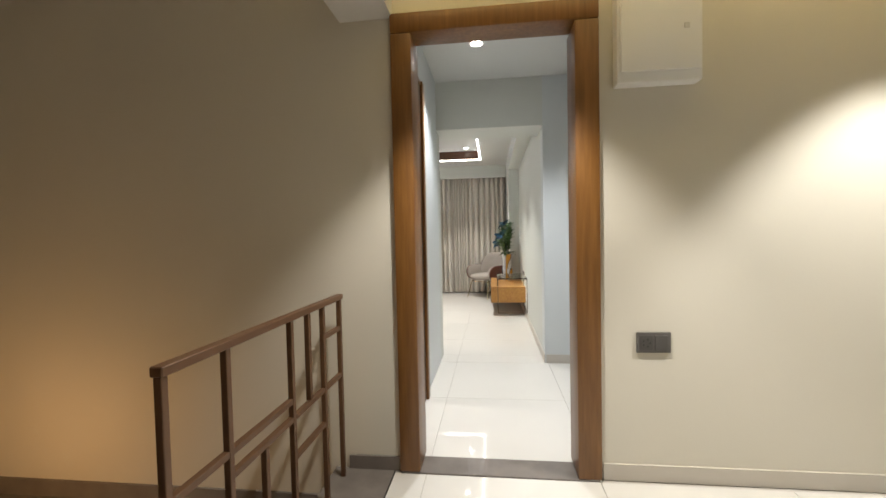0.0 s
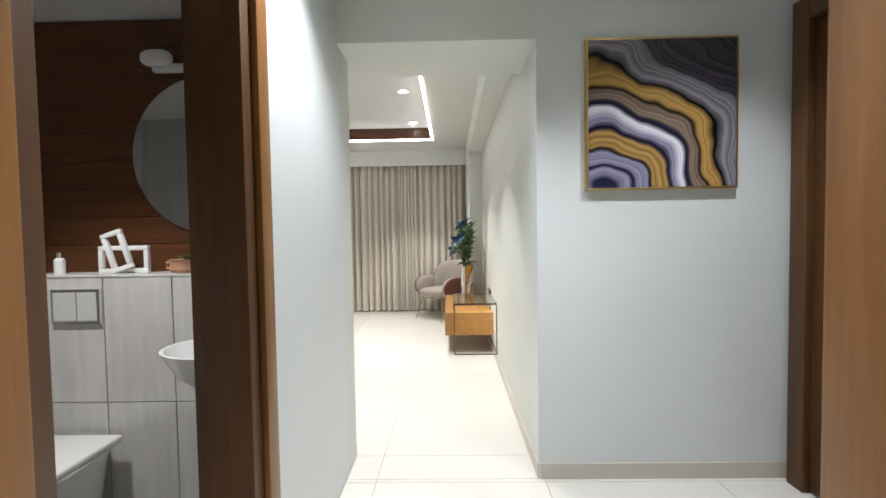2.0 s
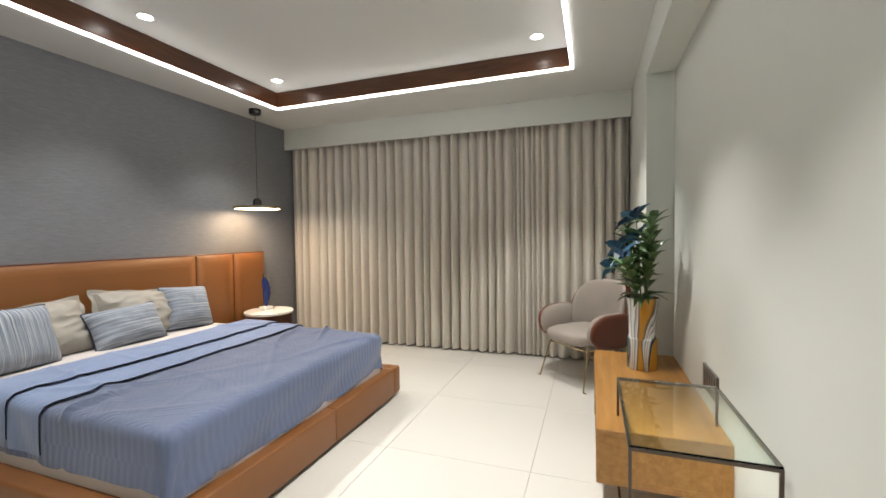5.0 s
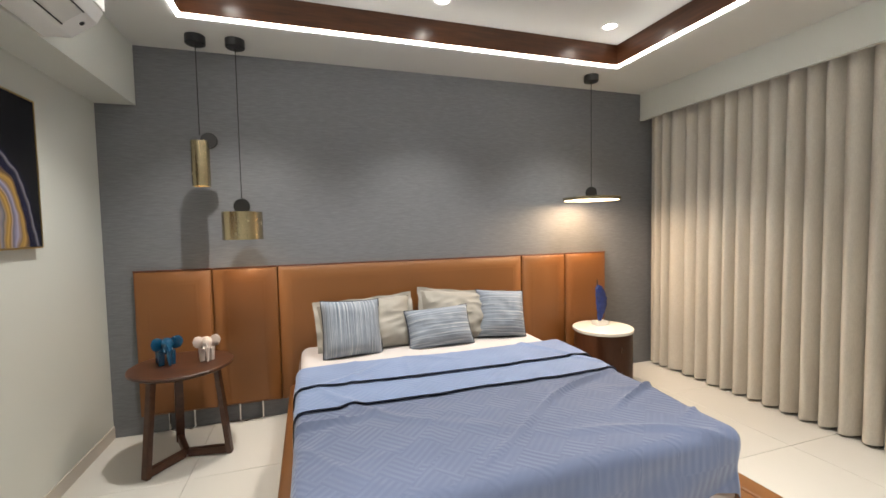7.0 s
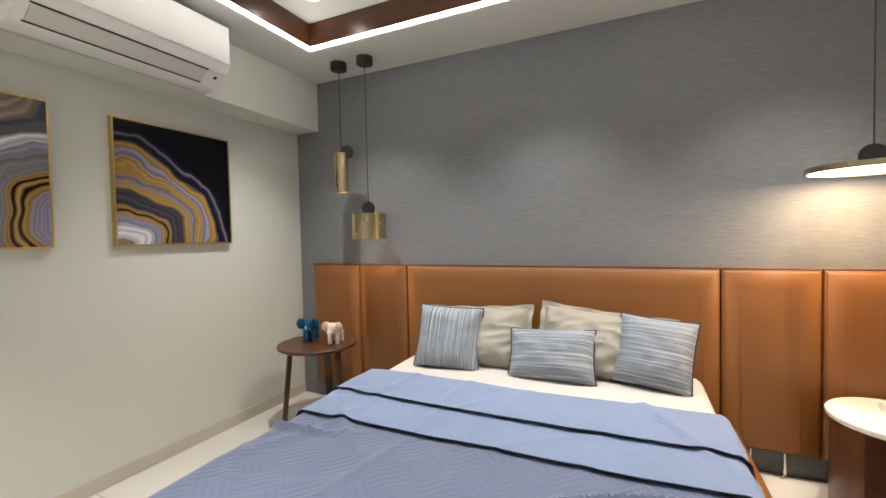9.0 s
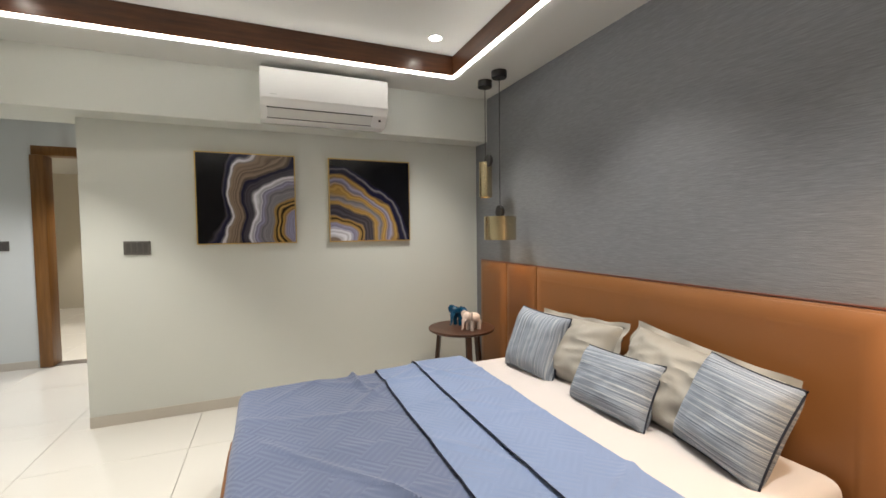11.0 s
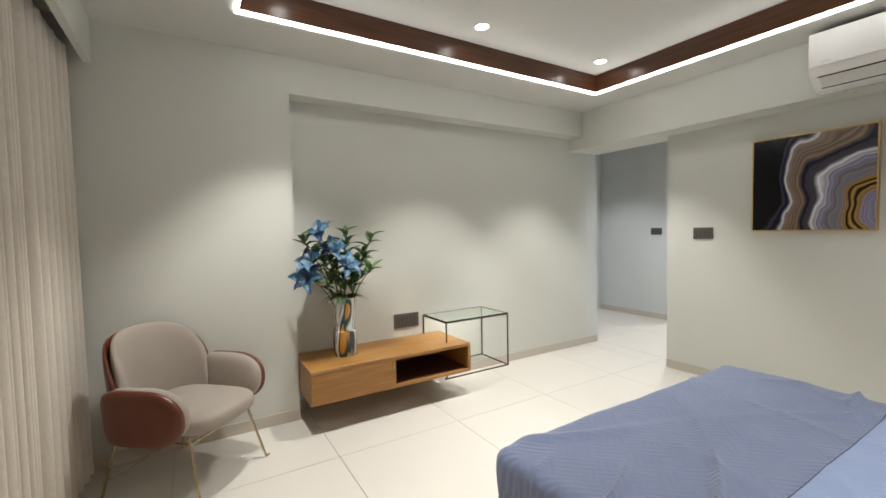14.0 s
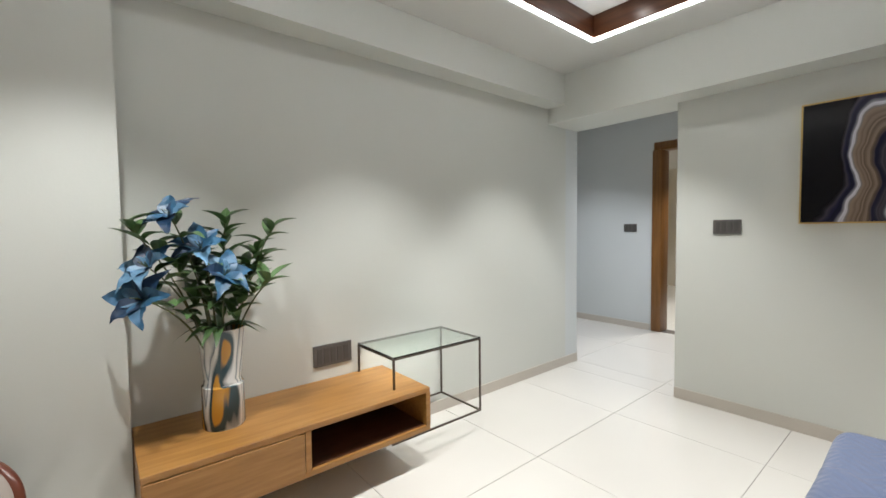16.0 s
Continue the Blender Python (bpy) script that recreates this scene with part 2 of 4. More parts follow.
PETAL_PALE = mat("petal_pale_blue", (0.10, 0.21, 0.33), 0.45, vary=0.6, scale=16)
PETAL_DARK = mat("petal_navy", (0.010, 0.032, 0.075), 0.4, vary=0.6, scale=20)
TEAL = mat("teal_gloss", (0.004, 0.065, 0.15), 0.22, vary=0.2, scale=20)
IVORY = mat("ivory_pink_gloss", (0.66, 0.56, 0.51), 0.3, vary=0.06, scale=20)
COBALT = mat("cobalt_glaze", (0.02, 0.045, 0.22), 0.25, vary=0.5, scale=30)
GLASS = glassy("clear_glass", (0.86, 0.95, 0.91))
LED = mat("led_white", (1.0, 0.965, 0.90), 0.5, vary=0, glow=11.0)
LAMP = mat("lamp_white", (1.0, 0.95, 0.86), 0.5, vary=0, glow=30.0)
LAMP_WARM = mat("lamp_warm", (1.0, 0.80, 0.58), 0.5, vary=0, glow=9.0)
LAMP_HALL = mat("cove_warm", (1.0, 0.74, 0.30), 0.5, vary=0, glow=9.0)
K = (0.004, 0.004, 0.006)
G1, G2, G3 = (0.055, 0.05, 0.065), (0.20, 0.19, 0.215), (0.62, 0.62, 0.68)
TN, GD = (0.21, 0.155, 0.115), (0.36, 0.22, 0.065)
VI, NV = (0.24, 0.23, 0.33), (0.012, 0.012, 0.035)
AGATE_A = agate("agate_print_a", [(0.22, VI), (0.25, GD), (0.27, K), (0.295, GD), (0.31, K), (0.33, GD), (0.43, G2), (0.47, VI), (0.51, G3), (0.57, G1), (0.60, NV), (0.72, TN), (0.735, G3), (0.78, NV), (0.785, G1), (1.0, K)], (-1.94, 1.40), warp=0.20, grain=2.4)
AGATE_B = agate("agate_print_b", [(0.05, TN), (0.13, G3), (0.19, VI), (0.215, GD), (0.225, K), (0.24, GD), (0.34, G1), (0.38, GD), (0.42, G2), (0.47, GD), (0.51, VI), (0.55, GD), (0.61, NV), (0.622, G2), (0.65, NV), (1.0, K)], (-2.08, 1.27), warp=0.15, grain=2.6)
AGATE_C = agate("agate_print_c", [(0.05, NV), (0.10, VI), (0.115, NV), (0.19, VI), (0.20, K), (0.29, GD), (0.32, NV), (0.36, VI), (0.40, G3), (0.44, NV), (0.50, TN), (0.51, K), (0.58, GD), (0.60, K), (0.70, G2), (1.0, G1)], (0.93, 1.44), warp=0.21, grain=2.0)
OC, TL, CR = (0.50, 0.25, 0.035), (0.03, 0.06, 0.07), (0.66, 0.66, 0.64)
VASE_M = streaked("marbled_glaze", [(0.0, OC), (0.375, OC), (0.385, TL), (0.41, TL), (0.44, CR), (0.47, CR), (0.48, (0.16, 0.2, 0.22)), (0.50, CR), (0.53, CR), (0.54, TL), (0.55, (0.35, 0.37, 0.37)), (0.60, CR), (0.62, TL), (0.66, OC)], (6.0, 6.0, 1.3), rough=0.16, scale=1.5, bump=0.0, distort=0.25, fine=0.35)


# ---- building helpers ----
def box(x0, x1, y0, y1, z0, z1, bevel=0.0, seg=2):
    bm = bmesh.new()
    bmesh.ops.create_cube(bm, size=1, matrix=Matrix.Translation(((x0 + x1) / 2, (y0 + y1) / 2, (z0 + z1) / 2)) @ Matrix.Diagonal((abs(x1 - x0), abs(y1 - y0), abs(z1 - z0), 1)))
    if bevel:
        bmesh.ops.bevel(bm, geom=bm.edges[:], offset=bevel, segments=seg, profile=0.5, affect="EDGES")
    return bm


def join(*bms):
    out = bmesh.new()
    for b in bms:
        me = bpy.data.meshes.new("tmp")
        b.to_mesh(me)
        out.from_mesh(me)
        bpy.data.meshes.remove(me)
        b.free()
    return out


def lathe(profile, cx, cy, seg=40, sx=1.0, sy=1.0):
    bm = bmesh.new()
    rings = [[bm.verts.new((cx + r * sx * math.cos(2 * math.pi * i / seg), cy + r * sy * math.sin(2 * math.pi * i / seg), z)) for i in range(seg)] for r, z in profile]
    for a, b in zip(rings, rings[1:]):
        for i in range(seg):
            bm.faces.new((a[i], a[(i + 1) % seg], b[(i + 1) % seg], b[i]))
    for ring, flip in ((rings[0], True), (rings[-1], False)) if profile[0] != profile[-1] else ():
        if profile[0 if flip else -1][0] > 1e-4:
            bm.faces.new(ring[::-1] if flip else ring)
    return bm


def tube(points, r, seg=10, r2=None):
    """A round bar along the points; r2 is its radius at the far end."""
    pts = [Vector(p) for p in points]
    bm = bmesh.new()
    rings = []
    for i, p in enumerate(pts):
        d = (pts[min(i + 1, len(pts) - 1)] - pts[max(i - 1, 0)]).normalized()
        side = d.cross(Vector((0, 0, 1)) if abs(d.z) < 0.9 else Vector((1, 0, 0))).normalized()
        up = side.cross(d)
        rad = r if r2 is None else r + (r2 - r) * i / (len(pts) - 1)
        rings.append([bm.verts.new(p + rad * (math.cos(2 * math.pi * k / seg) * side + math.sin(2 * math.pi * k / seg) * up)) for k in range(seg)])
    for a, b in zip(rings, rings[1:]):
        for k in range(seg):
            bm.faces.new((a[k], a[(k + 1) % seg], b[(k + 1) % seg], b[k]))
    bm.faces.new(rings[0][::-1])
    bm.faces.new(rings[-1])
    return bm


def surface(fn, nu, nv):
    """A sheet from fn(u, v), u and v from 0 to 1."""
    bm = bmesh.new()
    g = [[bm.verts.new(fn(i / nu, j / nv)) for j in range(nv + 1)] for i in range(nu + 1)]
    for i in range(nu):
        for j in range(nv):
            bm.faces.new((g[i][j], g[i + 1][j], g[i + 1][j + 1], g[i][j + 1]))
    return bm


def at(bm, m):
    bm.transform(m)
    return bm


BASE = {}


def part(name, bm, material, parent=None, label="", smooth=False):
    bmesh.ops.recalc_face_normals(bm, faces=bm.faces[:])
    bm.transform(Matrix.Diagonal((U, U, U, 1)))
    me = bpy.data.meshes.new(name)
    bm.to_mesh(me)
    bm.free()
    me.materials.append(material)
    if smooth:
        me.shade_smooth()
        me.set_sharp_from_angle(angle=radians(38))
    ob = new(name, me)
    if parent:
        ob.parent = parent
        ob.matrix_parent_inverse = Matrix.Translation(-BASE.get(parent.name, Vector()))
    if label:
        tagged(ob, label)
    return ob


def thing(name, x, y, z, label, category, group="", kind=""):
    e = new(name)
    e.empty_display_size = 0.1
    e.location = (x * U, y * U, z * U)
    BASE[e.name] = Vector(e.location)
    return tagged(e, label, category, group, kind)


def structure(name, bm, material, label="", category=""):
    return tagged(part(name, bm, material), label, category or name.split("_")[0], kind="structure")


def lamp(name, kind, place, power, colour, size=0.05, spot=None, blend=0.6, aim=None):
    d = bpy.data.lights.new(name, kind)
    d.energy, d.color = power, colour
    if kind == "SPOT":
        d.spot_size, d.spot_blend, d.shadow_soft_size = radians(spot), blend, size
    elif kind == "AREA":
        d.shape, d.size = "DISK", size
    else:
        d.shadow_soft_size = size
    o = new(name, d)
    p = Vector(place) * U
    o.matrix_world = look(p, p + Vector(aim or (0, 0.0001, -1)))
    return o


# ---- lights and sky ----
WHITE_LIGHT, WARM_LIGHT = (1.0, 0.95, 0.865), (1.0, 0.66, 0.36)
world = bpy.data.worlds.new("world")
scene.world = world
world.use_nodes = True
world.node_tree.nodes["Background"].inputs["Color"].default_value = (0.6, 0.7, 1.0, 1)
world.node_tree.nodes["Background"].inputs["Strength"].default_value = 0.03
SPOTS = [(x, y) for x in (-2.87, -0.31) for y in (5.40, 6.71, 8.02)]
for x, y in SPOTS:
    watts, cone, edge = (122, 98, 0.85) if x < -1 else (150, 82, 0.55)
    lamp("downlight_lamp", "SPOT", (x, y, 2.895), watts, WHITE_LIGHT, 0.025, cone, edge)
for x, watts in ((0.05, 115), (1.35, 72)):
    lamp("downlight_lamp", "SPOT", (x, 3.45, 2.78), watts, (1.0, 0.985, 0.97), 0.035, 106, 0.75)
lamp("pendant_lamp", "AREA", (-3.36, 8.23, 1.645), 10.5, WARM_LIGHT, 0.42)
lamp("pendant_lamp", "SPOT", (-3.42, 5.16, 1.78), 4, WARM_LIGHT, 0.03, 70)
lamp("pendant_lamp", "SPOT", (-3.42, 5.40, 1.42), 4, WARM_LIGHT, 0.05, 100)
lamp("hall_lamp", "SPOT", (2.05, 1.65, 2.66), 190, (1.0, 0.95, 0.86), 0.035, 88, 0.45)
lamp("hall_lamp", "SPOT", (0.2, 1.65, 2.66), 150, (1.0, 0.93, 0.82), 0.035, 88, 0.45)
# Unseen lamp, added only to brighten the wall opposite the bedroom door.
lamp("hall_lamp", "SPOT", (0.9, -1.45, 2.66), 120, (1.0, 0.93, 0.82), 0.035, 88, 0.45)
# Added warm fill for the stairwell; no fitting belongs to it.
lamp("stair_fill_light", "POINT", (-2.35, 1.5, 0.15), 10, (1.0, 0.55, 0.22), 0.1)
lamp("bath_lamp", "SPOT", (-1.3, 3.25, 2.385), 75, (1.0, 0.95, 0.88), 0.05, 92, 0.5)

# ---- the setting ----
XW, XE, YS, YN, ZL, ZH = -3.68, 0.65, 4.48, 9.42, 2.74, 2.915
structure("wall_west", box(XW - 0.2, XW, YS - 0.2, YN + 0.2, 0, 3.1), CLOTH_WALL, "dark grey textured grasscloth wall behind the bed", "wall")
structure("wall_east", box(XE, XE + 0.2, 4.44, YN + 0.2, 0, 3.1), PAINT, "pale grey-green painted bedroom wall", "wall")
structure("wall_passage", box(XE, 2.2, 4.24, 4.44, 0, 3.1), PAINT_VEST, "pale grey painted vestibule wall with a framed print", "wall")
structure("wall_pillar", box(0.47, XE, 7.92, YN, 0, 2.74), PAINT, "pale grey-green pillar beside the curtains", "wall")
structure("beam_east", box(0.47, XE, 4.72, 7.92, 2.47, 2.74), PAINT, "pale beam above the console niche", "beam")
structure("beam_south", box(XW, XE, 4.24, 4.72, 2.33, 2.80), PAINT, "pale beam that carries the air conditioner", "beam")
structure("wall_south", box(XW, -0.39, 4.30, YS, 0, 2.33), PAINT, "pale grey-green painted wall with two framed prints", "wall")
structure("wall_north", box(XW, XE, YN, YN + 0.2, 0, 3.1), PAINT, "plain painted wall behind the curtains", "wall")
structure("curtain_pelmet", box(XW, 0.468, 9.06, 9.10, 2.48, 2.74), PAINT, "pale painted pelmet above the curtains", "pelmet")
# tray ceiling
LX0, LX1, LY0, LY1 = -3.14, -0.045, 5.13, 8.32
structure("ceiling", join(box(XW, LX0, 4.72, YN, ZL, 3.1), box(LX1, XE, 4.72, YN, ZL, 3.1), box(LX0, LX1, 4.72, LY0, ZL, 3.1), box(LX0, LX1, LY1, YN, ZL, 3.1), box(LX0, LX1, LY0, LY1, ZH, 3.1)), CEIL, "white tray ceiling with a lowered border", "ceiling")
c = 0.012
structure("cove_band_trim", join(box(LX0, LX0 + c, LY0, LY1, ZL + 0.009, ZH), box(LX1 - c, LX1, LY0, LY1, ZL + 0.009, ZH), box(LX0 + c, LX1 - c, LY0, LY0 + c, ZL + 0.009, ZH), box(LX0 + c, LX1 - c, LY1 - c, LY1, ZL + 0.009, ZH)), WALNUT, "dark walnut band round the ceiling tray", "trim")
led = thing("led_strip_light", (LX0 + LX1) / 2, (LY0 + LY1) / 2, ZL, "white glowing linear lamp round the ceiling tray", "strip light")
e, lo, hi = 0.020, ZL - 0.011, ZL + 0.008
for b in (box(LX0, LX0 + e, LY0, LY1, lo, hi), box(LX1 - e, LX1, LY0, LY1, lo, hi), box(LX0 + e, LX1 - e, LY0, LY0 + e, lo, hi), box(LX0 + e, LX1 - e, LY1 - e, LY1, lo, hi)):
    part("diffuser", b, LED, led)

# vestibule
structure("ceiling_vestibule", box(-0.6, 2.2, 2.27, 4.24, 2.80, 3.0), CEIL, "white vestibule ceiling", "ceiling")
structure("wall_vestibule_west", join(box(-0.525, -0.39, 3.30, 4.298, 0, 2.80), box(-0.525, -0.39, 2.44, 3.30, 2.45, 2.80)), PAINT_VEST, "pale blue-grey wall beside the bathroom door", "wall")
structure("wall_vestibule_east", box(2.0, 2.2, 2.42, 4.24, 0, 2.8), PAINT_VEST, "pale wall at the vestibule's end", "wall")
structure("wall_entry", join(box(-0.55, -0.36, 2.302, 2.42, 0, 2.8), box(0.68, 2.2, 2.302, 2.42, 0, 2.8), box(-0.36, 0.68, 2.302, 2.42, 2.44, 2.8)), PAINT_VEST, "pale blue-grey wall round the entry door", "wall")
# stair hall
structure("wall_hall_north", join(box(-3.0, -0.36, 2.285, 2.30, -1.2, 3.3), box(0.68, 3.0, 2.285, 2.30, 0, 2.9), box(-0.36, 0.68, 2.285, 2.30, 2.44, 2.9)), PAINT_HALL, "warm cream painted stair hall wall", "wall")
structure("wall_hall_west", box(-3.2, -3.0, -2.2, 2.27, -1.2, 3.3), PAINT_HALL, "warm cream stair wall", "wall")
structure("wall_hall_south", box(-3.2, 3.2, -2.4, -2.2, -1.2, 3.3), PAINT_HALL, "warm cream wall opposite the bedroom door", "wall")
structure("wall_hall_east", box(3.0, 3.2, -2.2, 2.27, 0, 3.3), PAINT_HALL, "warm cream hall wall", "wall")
structure("ceiling_hall", join(box(-0.65, 3.0, -2.2, 1.9, 2.68, 2.9), box(-3.0, 3.0, -2.2, 2.285, 3.1, 3.3), box(-0.65, -0.36, 1.9, 2.285, 2.44, 2.72)), CEIL, "white hall ceiling with a lit cove", "ceiling")
cove = thing("cove_light", 1.1, 1.95, 2.75, "warm glowing cove lamp above the entry door", "strip light")
part("diffuser", box(-0.6, 2.9, 1.93, 1.96, 2.80, 2.83), LAMP_HALL, cove)
structure("floor_stair_landing", box(-3.0, -0.72, -2.2, 2.285, -0.5, -0.26), STONE, "dark stone lower stair landing", "floor")
structure("wall_stair_edge", box(-0.74, -0.405, -2.2, 2.285, -0.5, 0.001), STONE, "grey marble edge of the stair opening", "floor")
structure("skirting_stair", box(-2.99, -0.75, 2.27, 2.285, -0.26, -0.16), STONE, "dark stone skirting", "skirting")
structure("skirting_hall_stone", box(-0.66, -0.37, 2.271, 2.285, 0.0, 0.075), STONE, "grey stone skirting beside the door", "skirting")
structure("skirting_hall", box(0.70, 3.0, 2.273, 2.285, 0.0, 0.085), SKIRT, "pale tile skirting", "skirting")

# floor: slab and tiles of 0.905 with open joints
structure("floor", join(box(-3.9, 3.2, 2.29, 9.7, -0.25, -0.006), box(-0.40, 3.2, -2.4, 2.29, -0.25, -0.006)), GROUT, "grey grout bed beneath the ivory floor tiles", "floor")
FLOOR = bpy.data.objects["floor"]
P, J = 0.905, 0.0015
tile_mesh = {}


def tile(x0, x1, y0, y1):
    key = (round(x1 - x0, 3), round(y1 - y0, 3))
    if key not in tile_mesh:
        bm = box(0, x1 - x0 - 2 * J, 0, y1 - y0 - 2 * J, -0.006, 0.0, 0.0012, 1)
        bm.transform(Matrix.Diagonal((U, U, U, 1)))
        me = bpy.data.meshes.new("floor_tile")
        bm.to_mesh(me)
        bm.free()
        me.materials.append(TILE)
        tile_mesh[key] = me
    o = new("floor_tile", tile_mesh[key])
    o.parent = FLOOR
    o.location = ((x0 + J) * U, (y0 + J) * U, 0)


def tiles(ax0, ax1, ay0, ay1):
    for i in range(-5, 6):
        for j in range(-10, 6):
            x0, y0 = -0.225 + P * i, 6.02 + P * j
            a, b, d, f = max(x0, ax0), min(x0 + P, ax1), max(y0, ay0), min(y0 + P, ay1)
            if b - a > 0.02 and f - d > 0.02:
                tile(a, b, d, f)


tiles(XW, XE, YS, YN)
tiles(-0.39, 0.65, 4.24, YS)
tiles(-0.39, 2.0, 2.42, 4.24)
tiles(-0.40, 3.0, -2.2, 2.25)
structure("threshold", box(-0.36, 0.68, 2.25, 2.42, -0.006, 0.008, 0.002, 1), STONE, "grey stone threshold beneath the entry door frame", "threshold")
# skirtings, thin tile strips
structure("baseboard_south", box(XW, -0.39, YS, YS + 0.008, 0, 0.085), SKIRT, "pale beige tile skirting", "skirting")
structure("baseboard_east", box(XE - 0.008, XE, 4.24, 7.92, 0, 0.085), SKIRT, "pale beige tile skirting", "skirting")
structure("baseboard_pillar", box(0.462, 0.47, 7.92, 9.3, 0, 0.085), SKIRT, "pale beige tile skirting", "skirting")
structure("baseboard_vestibule", box(0.66, 2.0, 4.232, 4.24, 0, 0.085), SKIRT, "pale beige tile skirting", "skirting")
structure("baseboard_entry", box(0.72, 2.0, 2.42, 2.428, 0, 0.085), SKIRT, "pale beige tile skirting", "skirting")


def door_frame(name, boxes, label, material=OAK):
    d = thing(name, 0, 0, 0, label, "door frame", kind="structure")
    for nm, b in boxes:
        part(nm, b, material, d, smooth=True)
    return d


door_frame("door_frame_1", [("jamb", box(-0.37, -0.258, 2.25, 2.465, 0.008, 2.345, 0.008)), ("jamb", box(0.570, 0.69, 2.25, 2.465, 0.008, 2.345, 0.008)), ("head", box(-0.37, 0.69, 2.25, 2.425, 2.347, 2.45, 0.008))], "honey-brown wooden entry door frame, open")
door_frame("door_frame_2", [("jamb", box(-0.55, -0.384, 3.20, 3.298, 0, 2.45, 0.004)), ("jamb", box(-0.522, -0.40, 2.48, 2.63, 0, 2.45, 0.004)), ("head", box(-0.522, -0.40, 2.632, 3.198, 2.33, 2.45, 0.004))], "dark-stained wooden bathroom door frame, open", DARK_OAK)
door_frame("door_trim_2", [("trim", box(-0.383, -0.362, 3.255, 3.325, 0, 2.46, 0.003)), ("trim", box(-0.398, -0.375, 2.47, 2.50, 0, 2.46, 0.003)), ("trim", box(-0.398, -0.375, 2.502, 3.283, 2.43, 2.46, 0.003))], "light oak edge trim round the bathroom door", OAK)
door_frame("door_3", [("jamb", box(1.93, 2.0, 4.10, 4.20, 0, 2.45, 0.005)), ("jamb", box(1.93, 2.0, 3.25, 3.35, 0, 2.45, 0.005)), ("head", box(1.93, 2.0, 3.352, 4.098, 2.33, 2.45, 0.005)), ("door_leaf", box(1.965, 2.0, 3.352, 4.098, 0.01, 2.328, 0.003))], "dark wooden closed door in its frame", DARK_OAK)

# ---- stair hall things ----
railing = thing("railing", -0.67, 1.0, 0, "brown painted steel railing with a staggered bar pattern", "railing")
RX, b2 = -0.67, 0.0115
for y in (1.0, 1.25, 1.66, 1.98, 2.20):
    part("post", box(RX - b2, RX + b2, y - b2, y + b2, 0.0, 0.955, 0.002, 1), RAIL_BROWN, railing)
part("top_rail", box(RX - 0.018, RX + 0.018, 0.985, 2.22, 0.955, 0.982, 0.003, 1), RAIL_BROWN, railing)
for y0, y1, z in ((1.012, 1.238, 0.63), (1.254, 1.646, 0.63), (1.254, 1.646, 0.555), (1.674, 1.966, 0.555), (1.994, 2.186, 0.555), (1.994, 2.186, 0.805), (1.674, 1.966, 0.39)):
    part("crossbar", box(RX - b2, RX + b2, y0, y1, z - b2, z + b2, 0.002, 1), RAIL_BROWN, railing)
for y, z0, z1 in ((1.82, 0.569, 0.955), (1.45, 0.0, 0.541)):
    part("bar", box(RX - b2, RX + b2, y - b2, y + b2, z0, z1, 0.002, 1), RAIL_BROWN, railing)
dbx = thing("distribution_box", 0.94, 2.25, 2.0, "white metal distribution box on the hall wall", "electrical box")
part("body", box(0.76, 1.15, 2.205, 2.284, 2.0, 2.46, 0.006), WHITE, dbx)
part("door", box(0.775, 1.135, 2.193, 2.204, 2.05, 2.445, 0.004), WHITE, dbx)
part("latch", box(1.06, 1.085, 2.185, 2.192, 2.235, 2.262, 0.003), GREY_PLASTIC, dbx)


def switch_plate(x, y, z, w, h, way, label, keys):
    """A plate on a wall: way is the pose that turns its face (+y) to the room."""
    m = pose(x, y, z, 0, 0, way)
    s = thing("switch_plate", x, y, z, label, "switch plate")
    part("plate", at(box(-w / 2, w / 2, 0.0, 0.012, -h / 2, h / 2, 0.003), m), SWITCH, s)
    step = w * 0.86 / keys
    for i in range(keys):
        c0 = -w * 0.43 + step * i
        part("rocker", at(box(c0 + 0.004, c0 + step - 0.004, 0.0125, 0.0155, -h * 0.36, h * 0.36, 0.002, 1), m), SWITCH_DARK, s)
    return s


hs = switch_plate(0.95, 2.284, 0.72, 0.165, 0.105, 180, "graphite switch and socket plate on the hall wall", 2)
for i in range(5):
    a = 2 * math.pi * i / 5
    part("socket_hole", box(0.912 + 0.018 * math.cos(a) - 0.004, 0.912 + 0.018 * math.cos(a) + 0.004, 2.265, 2.2685, 0.72 + 0.018 * math.sin(a) - 0.004, 0.72 + 0.018 * math.sin(a) + 0.004), BLACK, hs)
switch_plate(-0.735, YS, 1.36, 0.175, 0.105, 0, "graphite switch plate below the beam", 4)
switch_plate(0.99, 2.42, 1.355, 0.175, 0.105, 0, "graphite switch plate beside the entry door", 3)
switch_plate(XE, 6.91, 0.61, 0.25, 0.13, 90, "wide graphite socket plate above the wooden console", 5)

# ---- recessed downlights ----
first = None
for x, y, z in [(x, y, ZH) for x, y in SPOTS] + [(0.05, 3.45, 2.80), (1.35, 3.45, 2.80)]:
    if first is None:
        first = thing("downlight", x, y, z, "small round white recessed ceiling downlight, lit", "downlight", "ceiling downlights")
        part("rim", lathe([(0.045, z - 0.004), (0.060, z - 0.006), (0.062, z - 0.001), (0.045, z - 0.001), (0.045, z - 0.004)], x, y, 32), WHITE, first, smooth=True)
        part("lens", lathe([(0.044, z - 0.003), (0.044, z - 0.001)], x, y, 32), LAMP, first)
    else:
        copy_thing(first, pose(x * U, y * U, z * U))

# ---- air conditioner ----
ac = thing("air_conditioner", -2.13, 4.72, 2.34, "white wall-mounted split air conditioner on the beam", "air conditioner")


